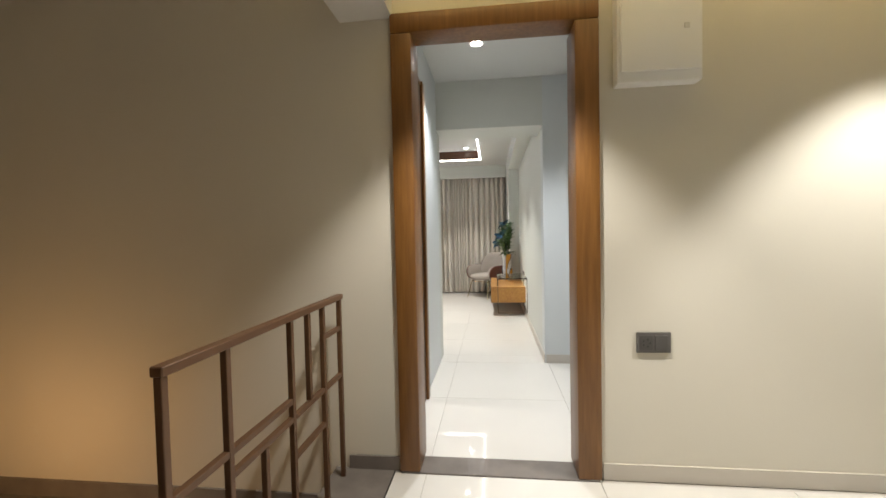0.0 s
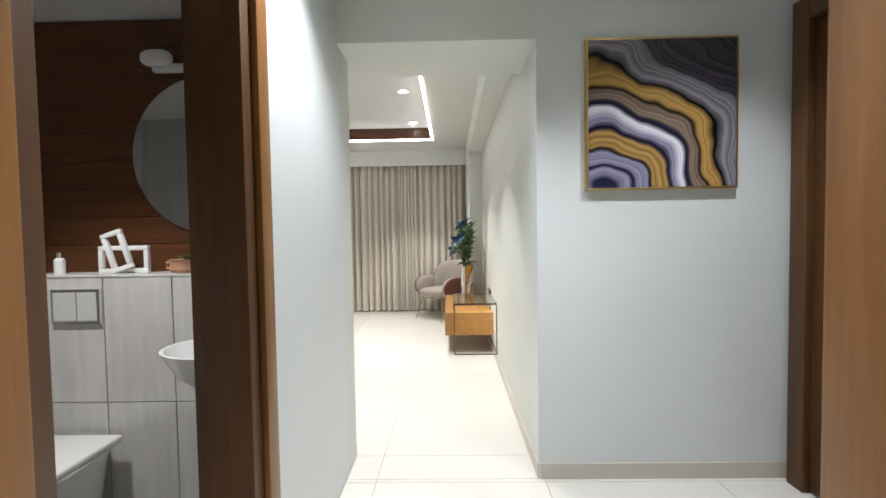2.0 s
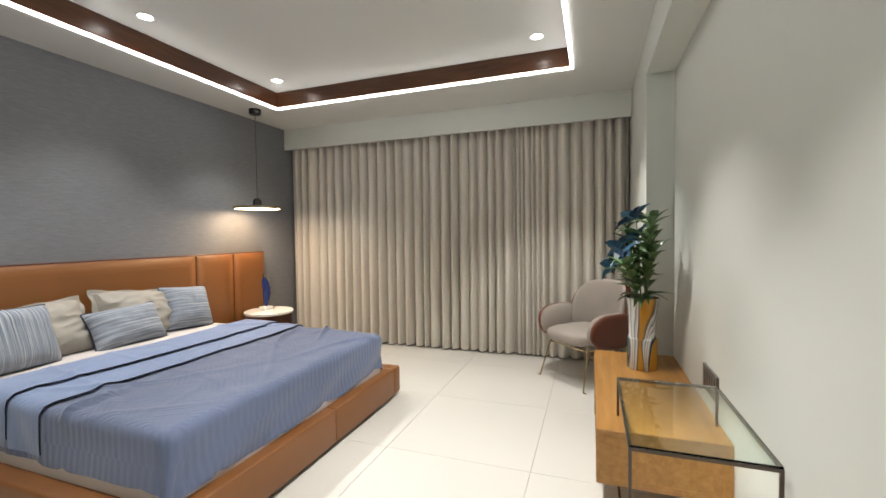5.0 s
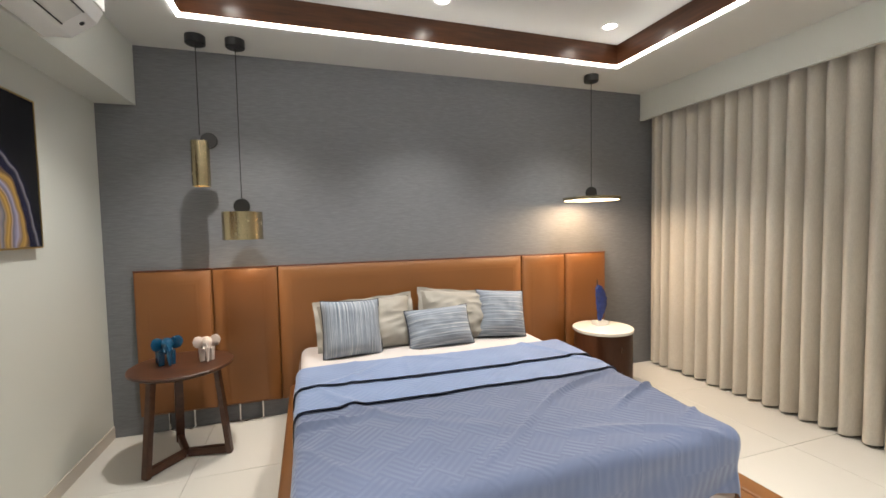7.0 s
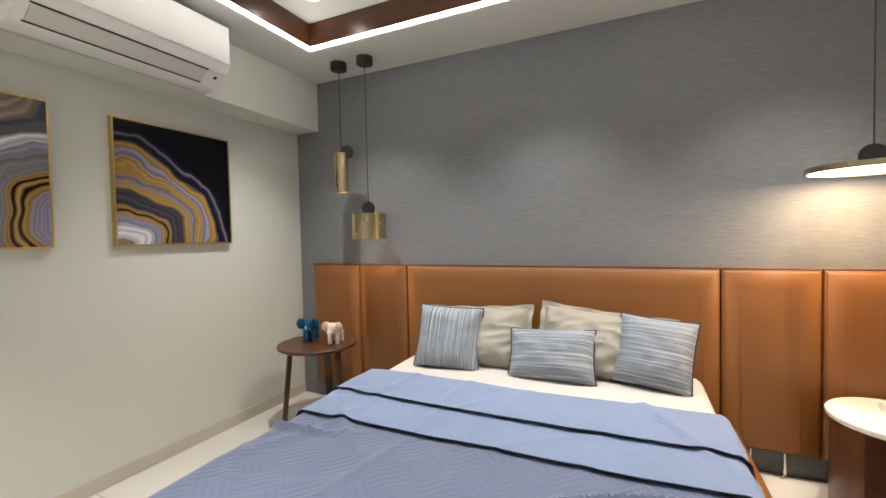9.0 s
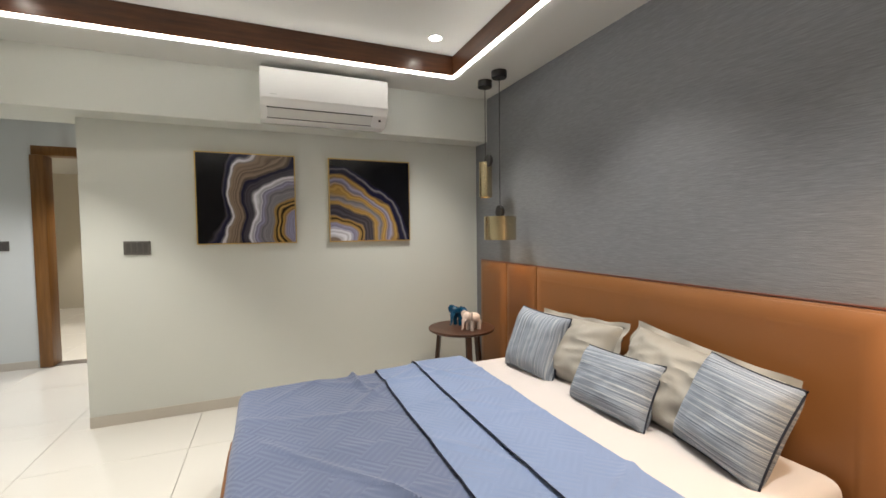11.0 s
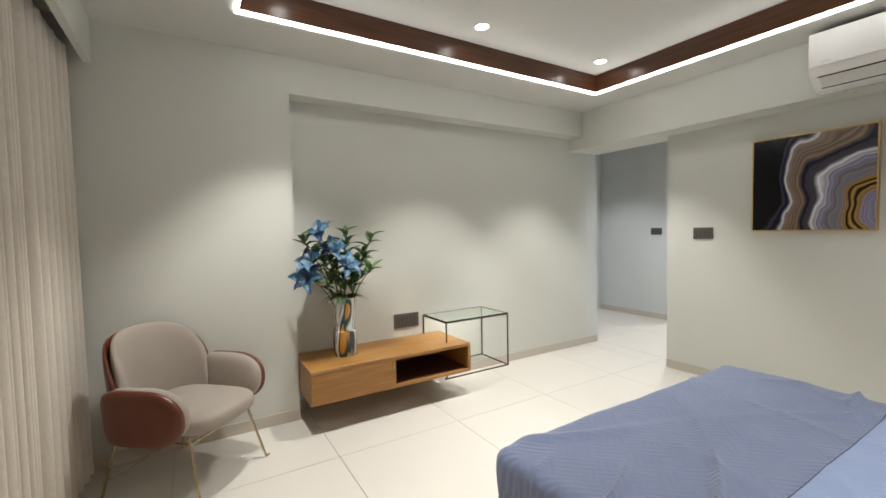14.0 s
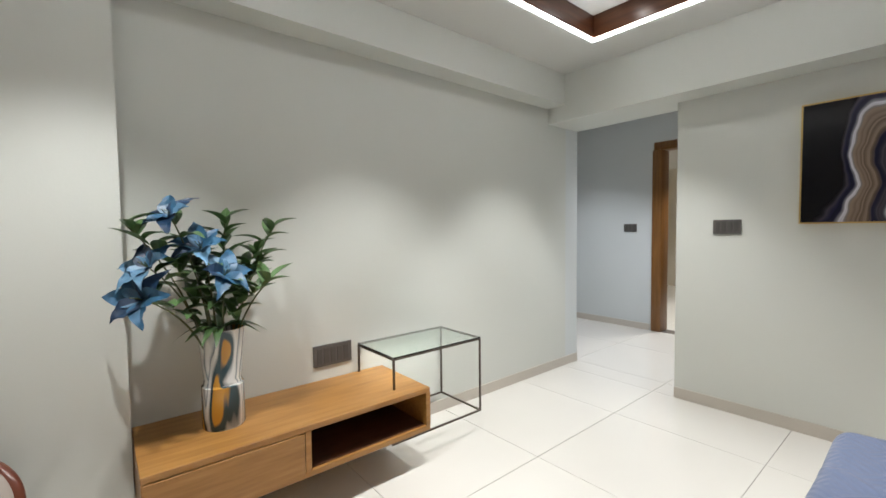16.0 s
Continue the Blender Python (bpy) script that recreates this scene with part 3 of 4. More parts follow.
def ac_profile(x0, x1, pts):
    bm = bmesh.new()
    a = [bm.verts.new((x0, y, z)) for y, z in pts]
    b = [bm.verts.new((x1, y, z)) for y, z in pts]
    n = len(pts)
    for i in range(n):
        bm.faces.new((a[i], a[(i + 1) % n], b[(i + 1) % n], b[i]))
    bm.faces.new(a[::-1])
    bm.faces.new(b)
    bmesh.ops.bevel(bm, geom=bm.edges[:], offset=0.006, segments=2, profile=0.5, affect="EDGES")
    return bm


part("body", ac_profile(-2.62, -1.64, [(4.721, 2.71), (4.93, 2.71), (4.955, 2.68), (4.955, 2.47), (4.93, 2.42), (4.83, 2.345), (4.721, 2.34)]), WHITE, ac, smooth=True)
part("front_panel", box(-2.615, -1.645, 4.956, 4.964, 2.475, 2.70, 0.004), WHITE, ac)
vent = part("louvre", at(box(-0.40, 0.40, -0.045, 0.045, 0, 0.008, 0.002), pose(-2.09, 4.889, 2.383, 37)), GREY_PLASTIC, ac)
for s in (-0.05, 0.05):
    part("gap", at(box(-0.405, 0.405, s - 0.003, s + 0.003, 0, 0.006), pose(-2.09, 4.889, 2.383, 37)), BLACK, vent)
part("indicator", at(lathe([(0.011, 0), (0.011, 0.008)], 0, 0, 16), pose(-2.56, 4.895, 2.39, 37)), BLACK, ac)
part("badge", box(-1.76, -1.71, 4.9645, 4.966, 2.50, 2.506), GREY_PLASTIC, ac)


# ---- framed prints ----
def framed_print(x0, x1, z0, z1, yb, face, material, label):
    """A print in a slim gold edge, its back on the wall at yb, its face towards +y (1) or -y (-1)."""
    f = thing("framed_print", (x0 + x1) / 2, yb, z0, label, "picture", "agate prints")
    d = 0.035 * face
    lo, hi = sorted((yb, yb + d))
    t = 0.009
    for b in (box(x0, x1, lo, hi, z0, z0 + t), box(x0, x1, lo, hi, z1 - t, z1), box(x0, x0 + t, lo, hi, z0 + t, z1 - t), box(x1 - t, x1, lo, hi, z0 + t, z1 - t)):
        part("frame", b, GOLD, f, "slim brushed gold frame bar")
    part("print", box(x0 + t, x1 - t, lo + 0.002, hi - 0.002, z0 + t, z1 - t), material, f, "glossy agate-banded print")
    return f


framed_print(-1.90, -1.14, 1.375, 2.127, YS, 1, AGATE_A, "glossy black, grey and gold agate print in gold frame")
framed_print(-2.94, -2.18, 1.375, 2.127, YS, 1, AGATE_B, "glossy agate print with black corner in gold frame")
framed_print(0.90, 1.67, 1.54, 2.31, 4.24, -1, AGATE_C, "glossy violet, navy and gold agate print in gold frame")


# ---- curtains ----
def curtain(x0, x1, pitch, depth, seed, yc=9.21):
    rng = random.Random(seed)
    n = max(2, round((x1 - x0) / pitch))
    amp = [depth * rng.uniform(0.75, 1.15) for _ in range(n + 2)]
    ph = [rng.uniform(-0.25, 0.25) for _ in range(n + 2)]
    lean = [rng.uniform(-0.012, 0.012) for _ in range(n + 2)]

    def fn(u, v):
        s = u * n
        i = min(int(s), n - 1)
        f = s - i
        a = amp[i] * (1 - f) + amp[i + 1] * f
        ang = 2 * math.pi * (s + ph[i] * (1 - f) + ph[i + 1] * f)
        low = 1 - v
        y = yc - a * (0.8 + 0.2 * low) * (1.7 * abs(math.sin(ang / 2)) ** 0.8 - 0.85)
        x = x0 + (x1 - x0) * u + (lean[i] * (1 - f) + lean[i + 1] * f) * low
        return (x, y, 0.022 + 2.50 * v + 0.006 * math.sin(ang * 0.5))

    c = thing("curtain", (x0 + x1) / 2, yc, 0.022, "oatmeal linen curtain in deep vertical folds, drawn closed", "curtain", "window curtains")
    bm = surface(fn, n * 16, 10)
    part("cloth", bm, CURTAIN, c, smooth=True)
    hem = surface(lambda u, v: (fn(u, 0)[0], fn(u, 0)[1] - 0.003, 0.022 + 0.07 * v), n * 16, 1)
    part("hem", hem, CURTAIN, c, smooth=True)
    return c


curtain(XW + 0.02, -1.46, 0.122, 0.074, 1)
curtain(-1.46, -0.70, 0.115, 0.074, 2)
curtain(-0.70, -0.36, 0.055, 0.045, 3)
curtain(-0.36, 0.45, 0.12, 0.074, 4)
track = thing("curtain_track", -1.6, 9.21, 2.53, "slim white curtain track behind the pelmet", "curtain track")
part("rail", box(XW + 0.02, 0.46, 9.19, 9.23, 2.525, 2.555), WHITE, track)

# ---- bed ----
BX0, BX1, BY0, BY1 = -3.62, -1.43, 5.66, 7.76
bed = thing("bed", -2.5, 6.8, 0, "king bed with tan leather platform and panelled headboard", "bed")
part("rail", box(BX0, BX1, BY0, BY0 + 0.12, 0.03, 0.25, 0.02, 3), LEATHER, bed, smooth=True)
part("rail", box(BX0, BX1, BY1 - 0.12, BY1, 0.03, 0.25, 0.02, 3), LEATHER, bed, smooth=True)
part("rail", box(BX1 - 0.12, BX1 + 0.002, BY0 + 0.121, 6.815, 0.03, 0.25, 0.012, 3), LEATHER, bed, smooth=True)
part("rail", box(BX1 - 0.12, BX1 + 0.002, 6.820, BY1 - 0.121, 0.03, 0.25, 0.012, 3), LEATHER, bed, smooth=True)
part("slat_base", box(BX0, BX1 - 0.12, BY0 + 0.12, BY1 - 0.12, 0.10, 0.20), BLACK, bed)
for x in (-3.3, -1.75):
    for y in (5.9, 7.5):
        part("foot", box(x - 0.04, x + 0.04, y - 0.04, y + 0.04, 0.0, 0.10), BLACK, bed)


def headboard_panel(y0, y1, z0=0.14, z1=1.17, xb=XW, t=0.075):
    """A padded panel whose face rises in a wide chamfer from its edge."""
    bm = bmesh.new()
    rows = []
    for inset, x in ((0.0, xb), (0.0, xb + t * 0.55), (0.012, xb + t * 0.72), (0.085, xb + t * 0.98), (0.11, xb + t)):
        rows.append([bm.verts.new(p) for p in ((x, y0 + inset, z0 + inset * 0.3), (x, y1 - inset, z0 + inset * 0.3), (x, y1 - inset, z1 - inset), (x, y0 + inset, z1 - inset))])
    for a, b in zip(rows, rows[1:]):
        for i in range(4):
            bm.faces.new((a[i], a[(i + 1) % 4], b[(i + 1) % 4], b[i]))
    bm.faces.new(rows[-1])
    bm.faces.new(rows[0][::-1])
    bmesh.ops.bevel(bm, geom=[g for g in bm.edges if abs(g.verts[0].co.x - g.verts[1].co.x) < 1e-5 and g.verts[0].co.x > xb + t * 0.4], offset=0.006, segments=3, affect="EDGES")
    return bm


for y0, y1 in ((4.66, 5.148), (5.152, 5.596), (5.60, 7.678), (7.682, 8.138), (8.142, 8.60)):
    part("headboard_panel", headboard_panel(y0, y1), LEATHER, bed, smooth=True)
    part("piping", tube([(XW + 0.045, y0, 1.173), (XW + 0.045, y1, 1.173)], 0.005, 8), RUST, bed)
for y in (4.92, 5.38, 7.9, 8.36):
    part("headboard_leg", tube([(XW + 0.05, y - 0.08, 0.16), (XW + 0.05, y - 0.08, 0.03), (XW + 0.05, y - 0.06, 0.009), (XW + 0.05, y + 0.06, 0.009), (XW + 0.05, y + 0.08, 0.03), (XW + 0.05, y + 0.08, 0.16)], 0.008, 8), CHROME, bed, smooth=True)

MY0, MY1, MX1, MZ = 5.75, 7.58, -1.50, 0.548
mattress = thing("mattress", -2.5, 6.7, 0.20, "thick mattress in a cream cotton fitted sheet", "mattress")
part("body", box(-3.58, MX1, MY0, MY1, 0.20, MZ, 0.06, 4), SHEET, mattress, smooth=True)


def sheet_drop(side):
    """The loose side of the sheet near the pillows, gathered into small folds."""
    def fn(u, v):
        x = -3.57 + 0.86 * u
        fold = 0.005 * math.sin(38 * x + 4.5 * math.sin(9 * x)) + 0.006 * noise.noise(Vector((x * 14, v * 4, side)))
        y = (MY1 if side > 0 else MY0) + side * (0.006 + (0.022 + fold) * math.sin(1.35 * (1 - v)) )
        return (x, y, 0.256 + (MZ - 0.065 - 0.256) * v)
    return surface(fn, 110, 8)


for side in (-1, 1):
    part("sheet_side", sheet_drop(side), SHEET, mattress, "gathered loose side of the cream sheet", smooth=True)


def cloth_height(x, y):
    """Creases of the cover: long soft ridges across the bed and small lumps."""
    h = 0.018 * noise.noise(Vector((x * 2.0, y * 1.6, 0.3))) + 0.006 * noise.noise(Vector((x * 6, y * 5, 1.7)))
    w = noise.noise(Vector((x * 0.9, y * 0.9, 4.1)))
    for ax, ay, freq, high, seed in ((1.0, 0.45, 8.5, 0.034, 9.0), (0.75, -0.65, 6.5, 0.022, 23.0), (0.35, 1.0, 7.5, 0.014, 41.0)):
        r = 1 - abs(math.sin((x * ax + y * ay + 0.28 * w) * freq))
        h += high * (max(0, r - 0.70) / 0.30) ** 1.3 * max(0, noise.noise(Vector((x * 1.6, y * 1.4, seed))) + 0.12) * 1.5
    return h


def drape(x0, top, thick, over_y, over_x, nu, nv, low=0.262, x1=None, lift=0.0, wave=1.0):
    """A cover laid over the mattress from x0 to the foot, hanging over sides and foot."""
    ya, yb = MY0 - over_y, MY1 + over_y
    xe = (MX1 + over_x) if x1 is None else x1

    def fn(u, v):
        x = x0 + (xe - x0) * u
        y = ya + (yb - ya) * v
        ox = max(0.0, x - (MX1 - 0.05)) if x1 is None else 0.0
        oy = max(0.0, (MY0 + 0.05) - y, y - (MY1 - 0.05))
        o = math.hypot(ox, oy)
        z = top + wave * cloth_height(x, y) + lift
        if o > 0:
            r = 0.055
            a = min(o / r, math.pi / 2)
            out = r * math.sin(a) + thick
            down = r * (1 - math.cos(a)) + max(0, o - r * math.pi / 2)
            ux, uy = ox / o, oy / o * (-1 if y < MY0 + 0.05 else 1)
            bx, by = min(x, MX1 - 0.05), min(max(y, MY0 + 0.05), MY1 - 0.05)
            rip = 0.006 * math.sin(11 * (x + y) + 3 * math.sin(5 * x)) * min(1, down / 0.12)
            x, y, z = bx + ux * (out + rip), by + uy * (out + rip), max(low + 0.012 * math.sin(9 * (bx + by)), z - down)
        return (x, y, z)

    bm = surface(fn, nu, nv)
    return bm


duvet = thing("duvet", -2.3, 6.8, 0.46, "blue quilted duvet, folded back, rumpled over the bed", "duvet")
part("cover", drape(-2.70, MZ + 0.016, 0.004, 0.24, 0.27, 150, 150), DUVET, duvet, smooth=True)
part("fold", drape(-2.74, MZ + 0.028, 0.010, 0.22, 0, 60, 150, low=0.275, x1=-2.28, lift=0.004, wave=0.8), DUVET_BACK, duvet, "lighter blue turned-back underside", smooth=True)
part("turned_edge", drape(-2.88, MZ + 0.038, 0.016, 0.20, 0, 50, 150, low=0.29, x1=-2.53, lift=0.010, wave=0.65), DUVET_BACK, duvet, "lighter blue turned-back underside", smooth=True)


def edge_line(x, top, over, thick, wave):
    pts = []
    for i in range(61):
        y = MY0 - over + (MY1 - MY0 + 2 * over) * i / 60
        oy = max(0.0, (MY0 + 0.05) - y, y - (MY1 - 0.05))
        a = min(oy / 0.055, math.pi / 2)
        z = top + wave * cloth_height(x, y) - (0.055 * (1 - math.cos(a)) + max(0, oy - 0.0864))
        yy = y if oy == 0 else (MY0 + 0.05 - 0.055 * math.sin(a) - thick if y < 6 else MY1 - 0.05 + 0.055 * math.sin(a) + thick)
        pts.append((x, yy, z))
    return pts


# These navy tubes are piping and also stand for the shadow beneath each fold.
part("piping", tube(edge_line(-2.529, MZ + 0.048, 0.19, 0.017, 0.65), 0.0019, 6), NAVY, duvet, "dark navy edge piping, doubling as painted fold shadow", smooth=True)
part("piping", tube(edge_line(-2.279, MZ + 0.031, 0.21, 0.011, 0.8), 0.0021, 6), NAVY, duvet, "dark navy edge piping, doubling as painted fold shadow", smooth=True)


def cushion_mesh(w, h, t, flange=0.0, sag=0.0, seed=0, crumple=0.0):
    """A filled cushion in the plane x-z, pinched at its corners; its front faces +y."""
    n = 34
    bms = []
    for side in (1, -1):
        def fn(u, v, side=side):
            a, b = 2 * u - 1, 2 * v - 1
            pa, pb = a * (1 - 0.055 * (1 - b * b)), b * (1 - 0.055 * (1 - a * a))
            f = max(0.0, (1 - a ** 4) * (1 - b ** 4)) ** 0.55
            wr = (0.10 * noise.noise(Vector((a * 2.2 + seed, b * 2.2, side))) + crumple * (0.5 - abs(noise.noise(Vector((a * 2.6 + b * 1.5 + seed, b * 2.0 - a, side * 3)))) * 1.6)) * f
            return (pa * w / 2, side * t / 2 * (f + wr), pb * h / 2 - sag * a * a)
        bms.append(surface(fn, n, n))
    bm = join(*bms)
    bmesh.ops.remove_doubles(bm, verts=bm.verts[:], dist=0.0008)
    if flange:
        ring = []
        for k in range(80):
            s = k / 80 * 4
            q, f = int(s), s - int(s)
            a, b = ((2 * f - 1, -1), (1, 2 * f - 1), (1 - 2 * f, 1), (-1, 1 - 2 * f))[q]
            ring.append((a, b))
        inner = [bm.verts.new((a * (1 - 0.055 * (1 - b * b)) * w / 2 * 0.985, 0.0, b * (1 - 0.055 * (1 - a * a)) * h / 2 * 0.985 - sag * a * a)) for a, b in ring]
        outer = [bm.verts.new((a * (w / 2 + flange) * (1 - 0.03 * (1 - b * b)), 0.014 * math.sin(k * 1.1), b * (h / 2 + flange) * (1 - 0.05 * (1 - a * a)) - sag * a * a)) for k, (a, b) in enumerate(ring)]
        for k in range(80):
            bm.faces.new((inner[k], inner[(k + 1) % 80], outer[(k + 1) % 80], outer[k]))
    return bm


def cushion_outline(w, h, sag=0.0):
    pts = []
    for k in range(81):
        s = (k % 80) / 80 * 4
        q, f = int(s), s - int(s)
        a, b = ((2 * f - 1, -1), (1, 2 * f - 1), (1 - 2 * f, 1), (-1, 1 - 2 * f))[q]
        pts.append((a * (1 - 0.055 * (1 - b * b)) * w / 2, 0, b * (1 - 0.055 * (1 - a * a)) * h / 2 - sag * a * a))
    return pts


def cushion(name, x, y, z, rz, tilt, w, h, t, material, label, cat, group, flange=0.0, piped=False, seed=0, roll=0.0):
    """Leaning back against the headboard: the front faces +x, turned by rz."""
    m = pose(x, y, z, 0, 0, -90 + rz) @ pose(0, 0, 0, tilt, 0, 0) @ pose(0, 0, 0, 0, roll, 0)
    c = thing(name, x, y, z, label, cat, group)
    cover = part("cover", cushion_mesh(w, h, t, flange, seed=seed, crumple=0.30 if flange else 0.05), material, c, smooth=True)
    cover.matrix_basis = Matrix.Translation(m.translation * U) @ m.to_3x3().to_4x4()
    if piped:
        part("piping", at(tube(cushion_outline(w * 1.004, h * 1.004), 0.0045, 6), m), NAVY, c, "dark navy piping", smooth=True)
    return c


STRIPE_H = streaked("grey_blue_stripe_weave", STRIPE, (0.9, 0.9, 95), rough=0.85, scale=2.0, bump=0.25)
STRIPE_V = streaked("grey_blue_stripe_weave_upright", STRIPE, (95, 0.9, 0.9), rough=0.85, scale=2.0, bump=0.25)
cushion("pillow", -3.42, 6.24, 0.70, 0, 30, 0.72, 0.42, 0.25, PILLOW, "stone-coloured sateen pillow leaning on the headboard", "pillow", "bed pillows", 0.028, seed=3, roll=3)
cushion("pillow", -3.43, 7.04, 0.705, 0, 26, 0.74, 0.42, 0.25, PILLOW, "stone-coloured sateen pillow leaning on the headboard", "pillow", "bed pillows", 0.028, seed=8, roll=-6)
cushion("cushion", -3.27, 6.11, 0.725, 10, 22, 0.43, 0.42, 0.20, STRIPE_V, "grey-blue striped square cushion with navy piping", "cushion", "striped cushions", piped=True, seed=1, roll=-3)
cushion("cushion", -3.27, 6.77, 0.672, -3, 28, 0.51, 0.32, 0.20, STRIPE_H, "grey-blue striped oblong cushion with navy piping", "cushion", "striped cushions", piped=True, seed=5, roll=3)
cushion("cushion", -3.33, 7.32, 0.725, -10, 26, 0.40, 0.40, 0.20, STRIPE_H, "grey-blue striped square cushion with navy piping", "cushion", "striped cushions", piped=True, seed=7, roll=-4)


# ---- pendants ----
def pendant(x, y, shade_profile, z_top, label, warm, wheel_side):
    p = thing("pendant_lamp", x, y, ZL, label, "pendant lamp", "brass pendants")
    part("ceiling_rose", lathe([(0.0, ZL), (0.062, ZL), (0.062, ZL - 0.05), (0.056, ZL - 0.055), (0.0, ZL - 0.055)], x, y, 28), BLACK, p, smooth=True)
    part("cord", tube([(x, y, ZL - 0.05), (x, y, z_top + 0.07)], 0.0032, 8), BLACK, p)
    wx, wy = wheel_side
    part("wheel", at(lathe([(0.0, -0.014), (0.050, -0.014), (0.054, -0.008), (0.054, 0.008), (0.050, 0.014), (0.0, 0.014)], 0, 0, 28), pose(x + wx, y + wy, z_top + 0.035, 0, 90, 0)), BLACK, p, smooth=True)
    part("shade", lathe(shade_profile, x, y, 48), BRASS, p, smooth=True)
    r, z = warm
    part("diffuser", lathe([(r, z), (r, z + 0.003)], x, y, 40), LAMP_WARM, p)
    return p


pendant(-3.42, 5.16, [(0.052, 1.75), (0.056, 1.75), (0.056, 2.05), (0.0, 2.05), (0.0, 2.045), (0.052, 2.045), (0.052, 1.75)], 2.02, "slim brushed brass cylinder pendant with black wheel, lit", (0.050, 1.80), (0.0, 0.055))
pendant(-3.42, 5.40, [(0.126, 1.385), (0.130, 1.385), (0.130, 1.575), (0.0, 1.58), (0.0, 1.57), (0.126, 1.57), (0.126, 1.385)], 1.58, "wide brushed brass drum pendant with black wheel", (0.122, 1.46), (0.0, 0.0))
pendant(-3.36, 8.23, [(0.235, 1.655), (0.245, 1.655), (0.245, 1.682), (0.06, 1.695), (0.0, 1.695), (0.0, 1.675), (0.235, 1.675), (0.235, 1.655)], 1.69, "flat brushed brass disc pendant with glowing underside", (0.233, 1.660), (0.0, 0.0))

# ---- round side table and its elephants ----
TX, TY, TZ = -3.23, 5.04, 0.61
table = thing("side_table", TX, TY, 0, "dark walnut round side table on three slanted legs", "side table")
part("tabletop", lathe([(0.0, TZ - 0.03), (0.27, TZ - 0.03), (0.29, TZ - 0.018), (0.292, TZ - 0.004), (0.288, TZ), (0.0, TZ)], TX, TY, 64), TABLE_WOOD, table, smooth=True)


def beam(p, q, w, t, wide):
    """A squared bar from p to q; wide is the way of its width w."""
    p, q, s = Vector(p), Vector(q), Vector(wide).normalized()
    d = (q - p).normalized()
    n = d.cross(s).normalized()
    bm = bmesh.new()
    v = [bm.verts.new(c + a * s * w / 2 + b * n * t / 2) for c in (p, q) for a, b in ((-1, -1), (1, -1), (1, 1), (-1, 1))]
    for f in ((0, 1, 2, 3), (7, 6, 5, 4), (0, 4, 5, 1), (1, 5, 6, 2), (2, 6, 7, 3), (3, 7, 4, 0)):
        bm.faces.new([v[i] for i in f])
    bmesh.ops.bevel(bm, geom=bm.edges[:], offset=0.004, segments=2, affect="EDGES")
    return bm


for a in (-38, 82, 202):
    ux, uy = math.cos(radians(a)), math.sin(radians(a))
    side = (-uy, ux, 0)
    part("leg", beam((TX + 0.26 * ux, TY + 0.26 * uy, 0.0), (TX + 0.20 * ux, TY + 0.20 * uy, TZ - 0.028), 0.05, 0.032, side), TABLE_WOOD, table, smooth=True)
    part("foot_bar", beam((TX + 0.012 * ux, TY + 0.012 * uy, 0.03), (TX + 0.245 * ux, TY + 0.245 * uy, 0.03), 0.036, 0.05, side), TABLE_WOOD, table, smooth=True)


def elephant(x, y, z, rz, s, material, label):
    """A faceted elephant figurine, one mesh; it faces its own -y."""
    bms = []

    def blob(cx, cy, cz, rx, ry, rzz, sub=1, tilt=0.0):
        bm = bmesh.new()
        bmesh.ops.create_icosphere(bm, subdivisions=sub, radius=1)
        bm.transform(pose(cx, cy, cz, tilt) @ Matrix.Diagonal((rx, ry, rzz, 1)))
        bms.append(bm)
    blob(0, 0.04, 0.62, 0.30, 0.44, 0.30, 2)
    blob(0, -0.42, 0.78, 0.20, 0.22, 0.24, 2)
    for sx in (-1, 1):
        ear = bmesh.new()
        bmesh.ops.create_icosphere(ear, subdivisions=2, radius=1)
        ear.transform(pose(sx * 0.30, -0.32, 0.80, 0, sx * 22, sx * -28) @ Matrix.Diagonal((0.22, 0.045, 0.25, 1)))
        bms.append(ear)
        bms.append(tube([(sx * 0.11, -0.56, 0.66), (sx * 0.13, -0.68, 0.56), (sx * 0.12, -0.76, 0.58)], 0.032, 6, 0.008))
        for ly in (-0.22, 0.30):
            bms.append(tube([(sx * 0.17, ly, 0.5), (sx * 0.17, ly - 0.01, 0.2), (sx * 0.17, ly, 0.0)], 0.12, 7, 0.10))
    bms.append(tube([(0, -0.58, 0.78), (0, -0.68, 0.60), (0, -0.70, 0.38), (0, -0.72, 0.18), (0, -0.80, 0.10)], 0.10, 7, 0.04))
    bms.append(tube([(0, 0.44, 0.70), (0, 0.52, 0.5), (0, 0.50, 0.34)], 0.03, 5, 0.012))
    bm = at(join(*bms), pose(x, y, z, 0, 0, rz) @ Matrix.Diagonal((s, s, s, 1)))
    return tagged(part("elephant_figurine", bm, material), label, "figurine", "elephant figurines")


elephant(-3.27, 4.94, TZ, 115, 0.175, TEAL, "glossy teal faceted elephant figurine on the side table")
elephant(-3.28, 5.17, TZ, 105, 0.16, IVORY, "glossy ivory faceted elephant figurine on the side table")

# ---- drum nightstand ----
NX, NY = -3.32, 8.32
ns = thing("nightstand", NX, NY, 0, "round brown veneer nightstand with white marble top", "nightstand")
part("body", lathe([(0.0, 0.04), (0.238, 0.04), (0.244, 0.05), (0.244, 0.493), (0.0, 0.493)], NX, NY, 72), CHERRY, ns, smooth=True)
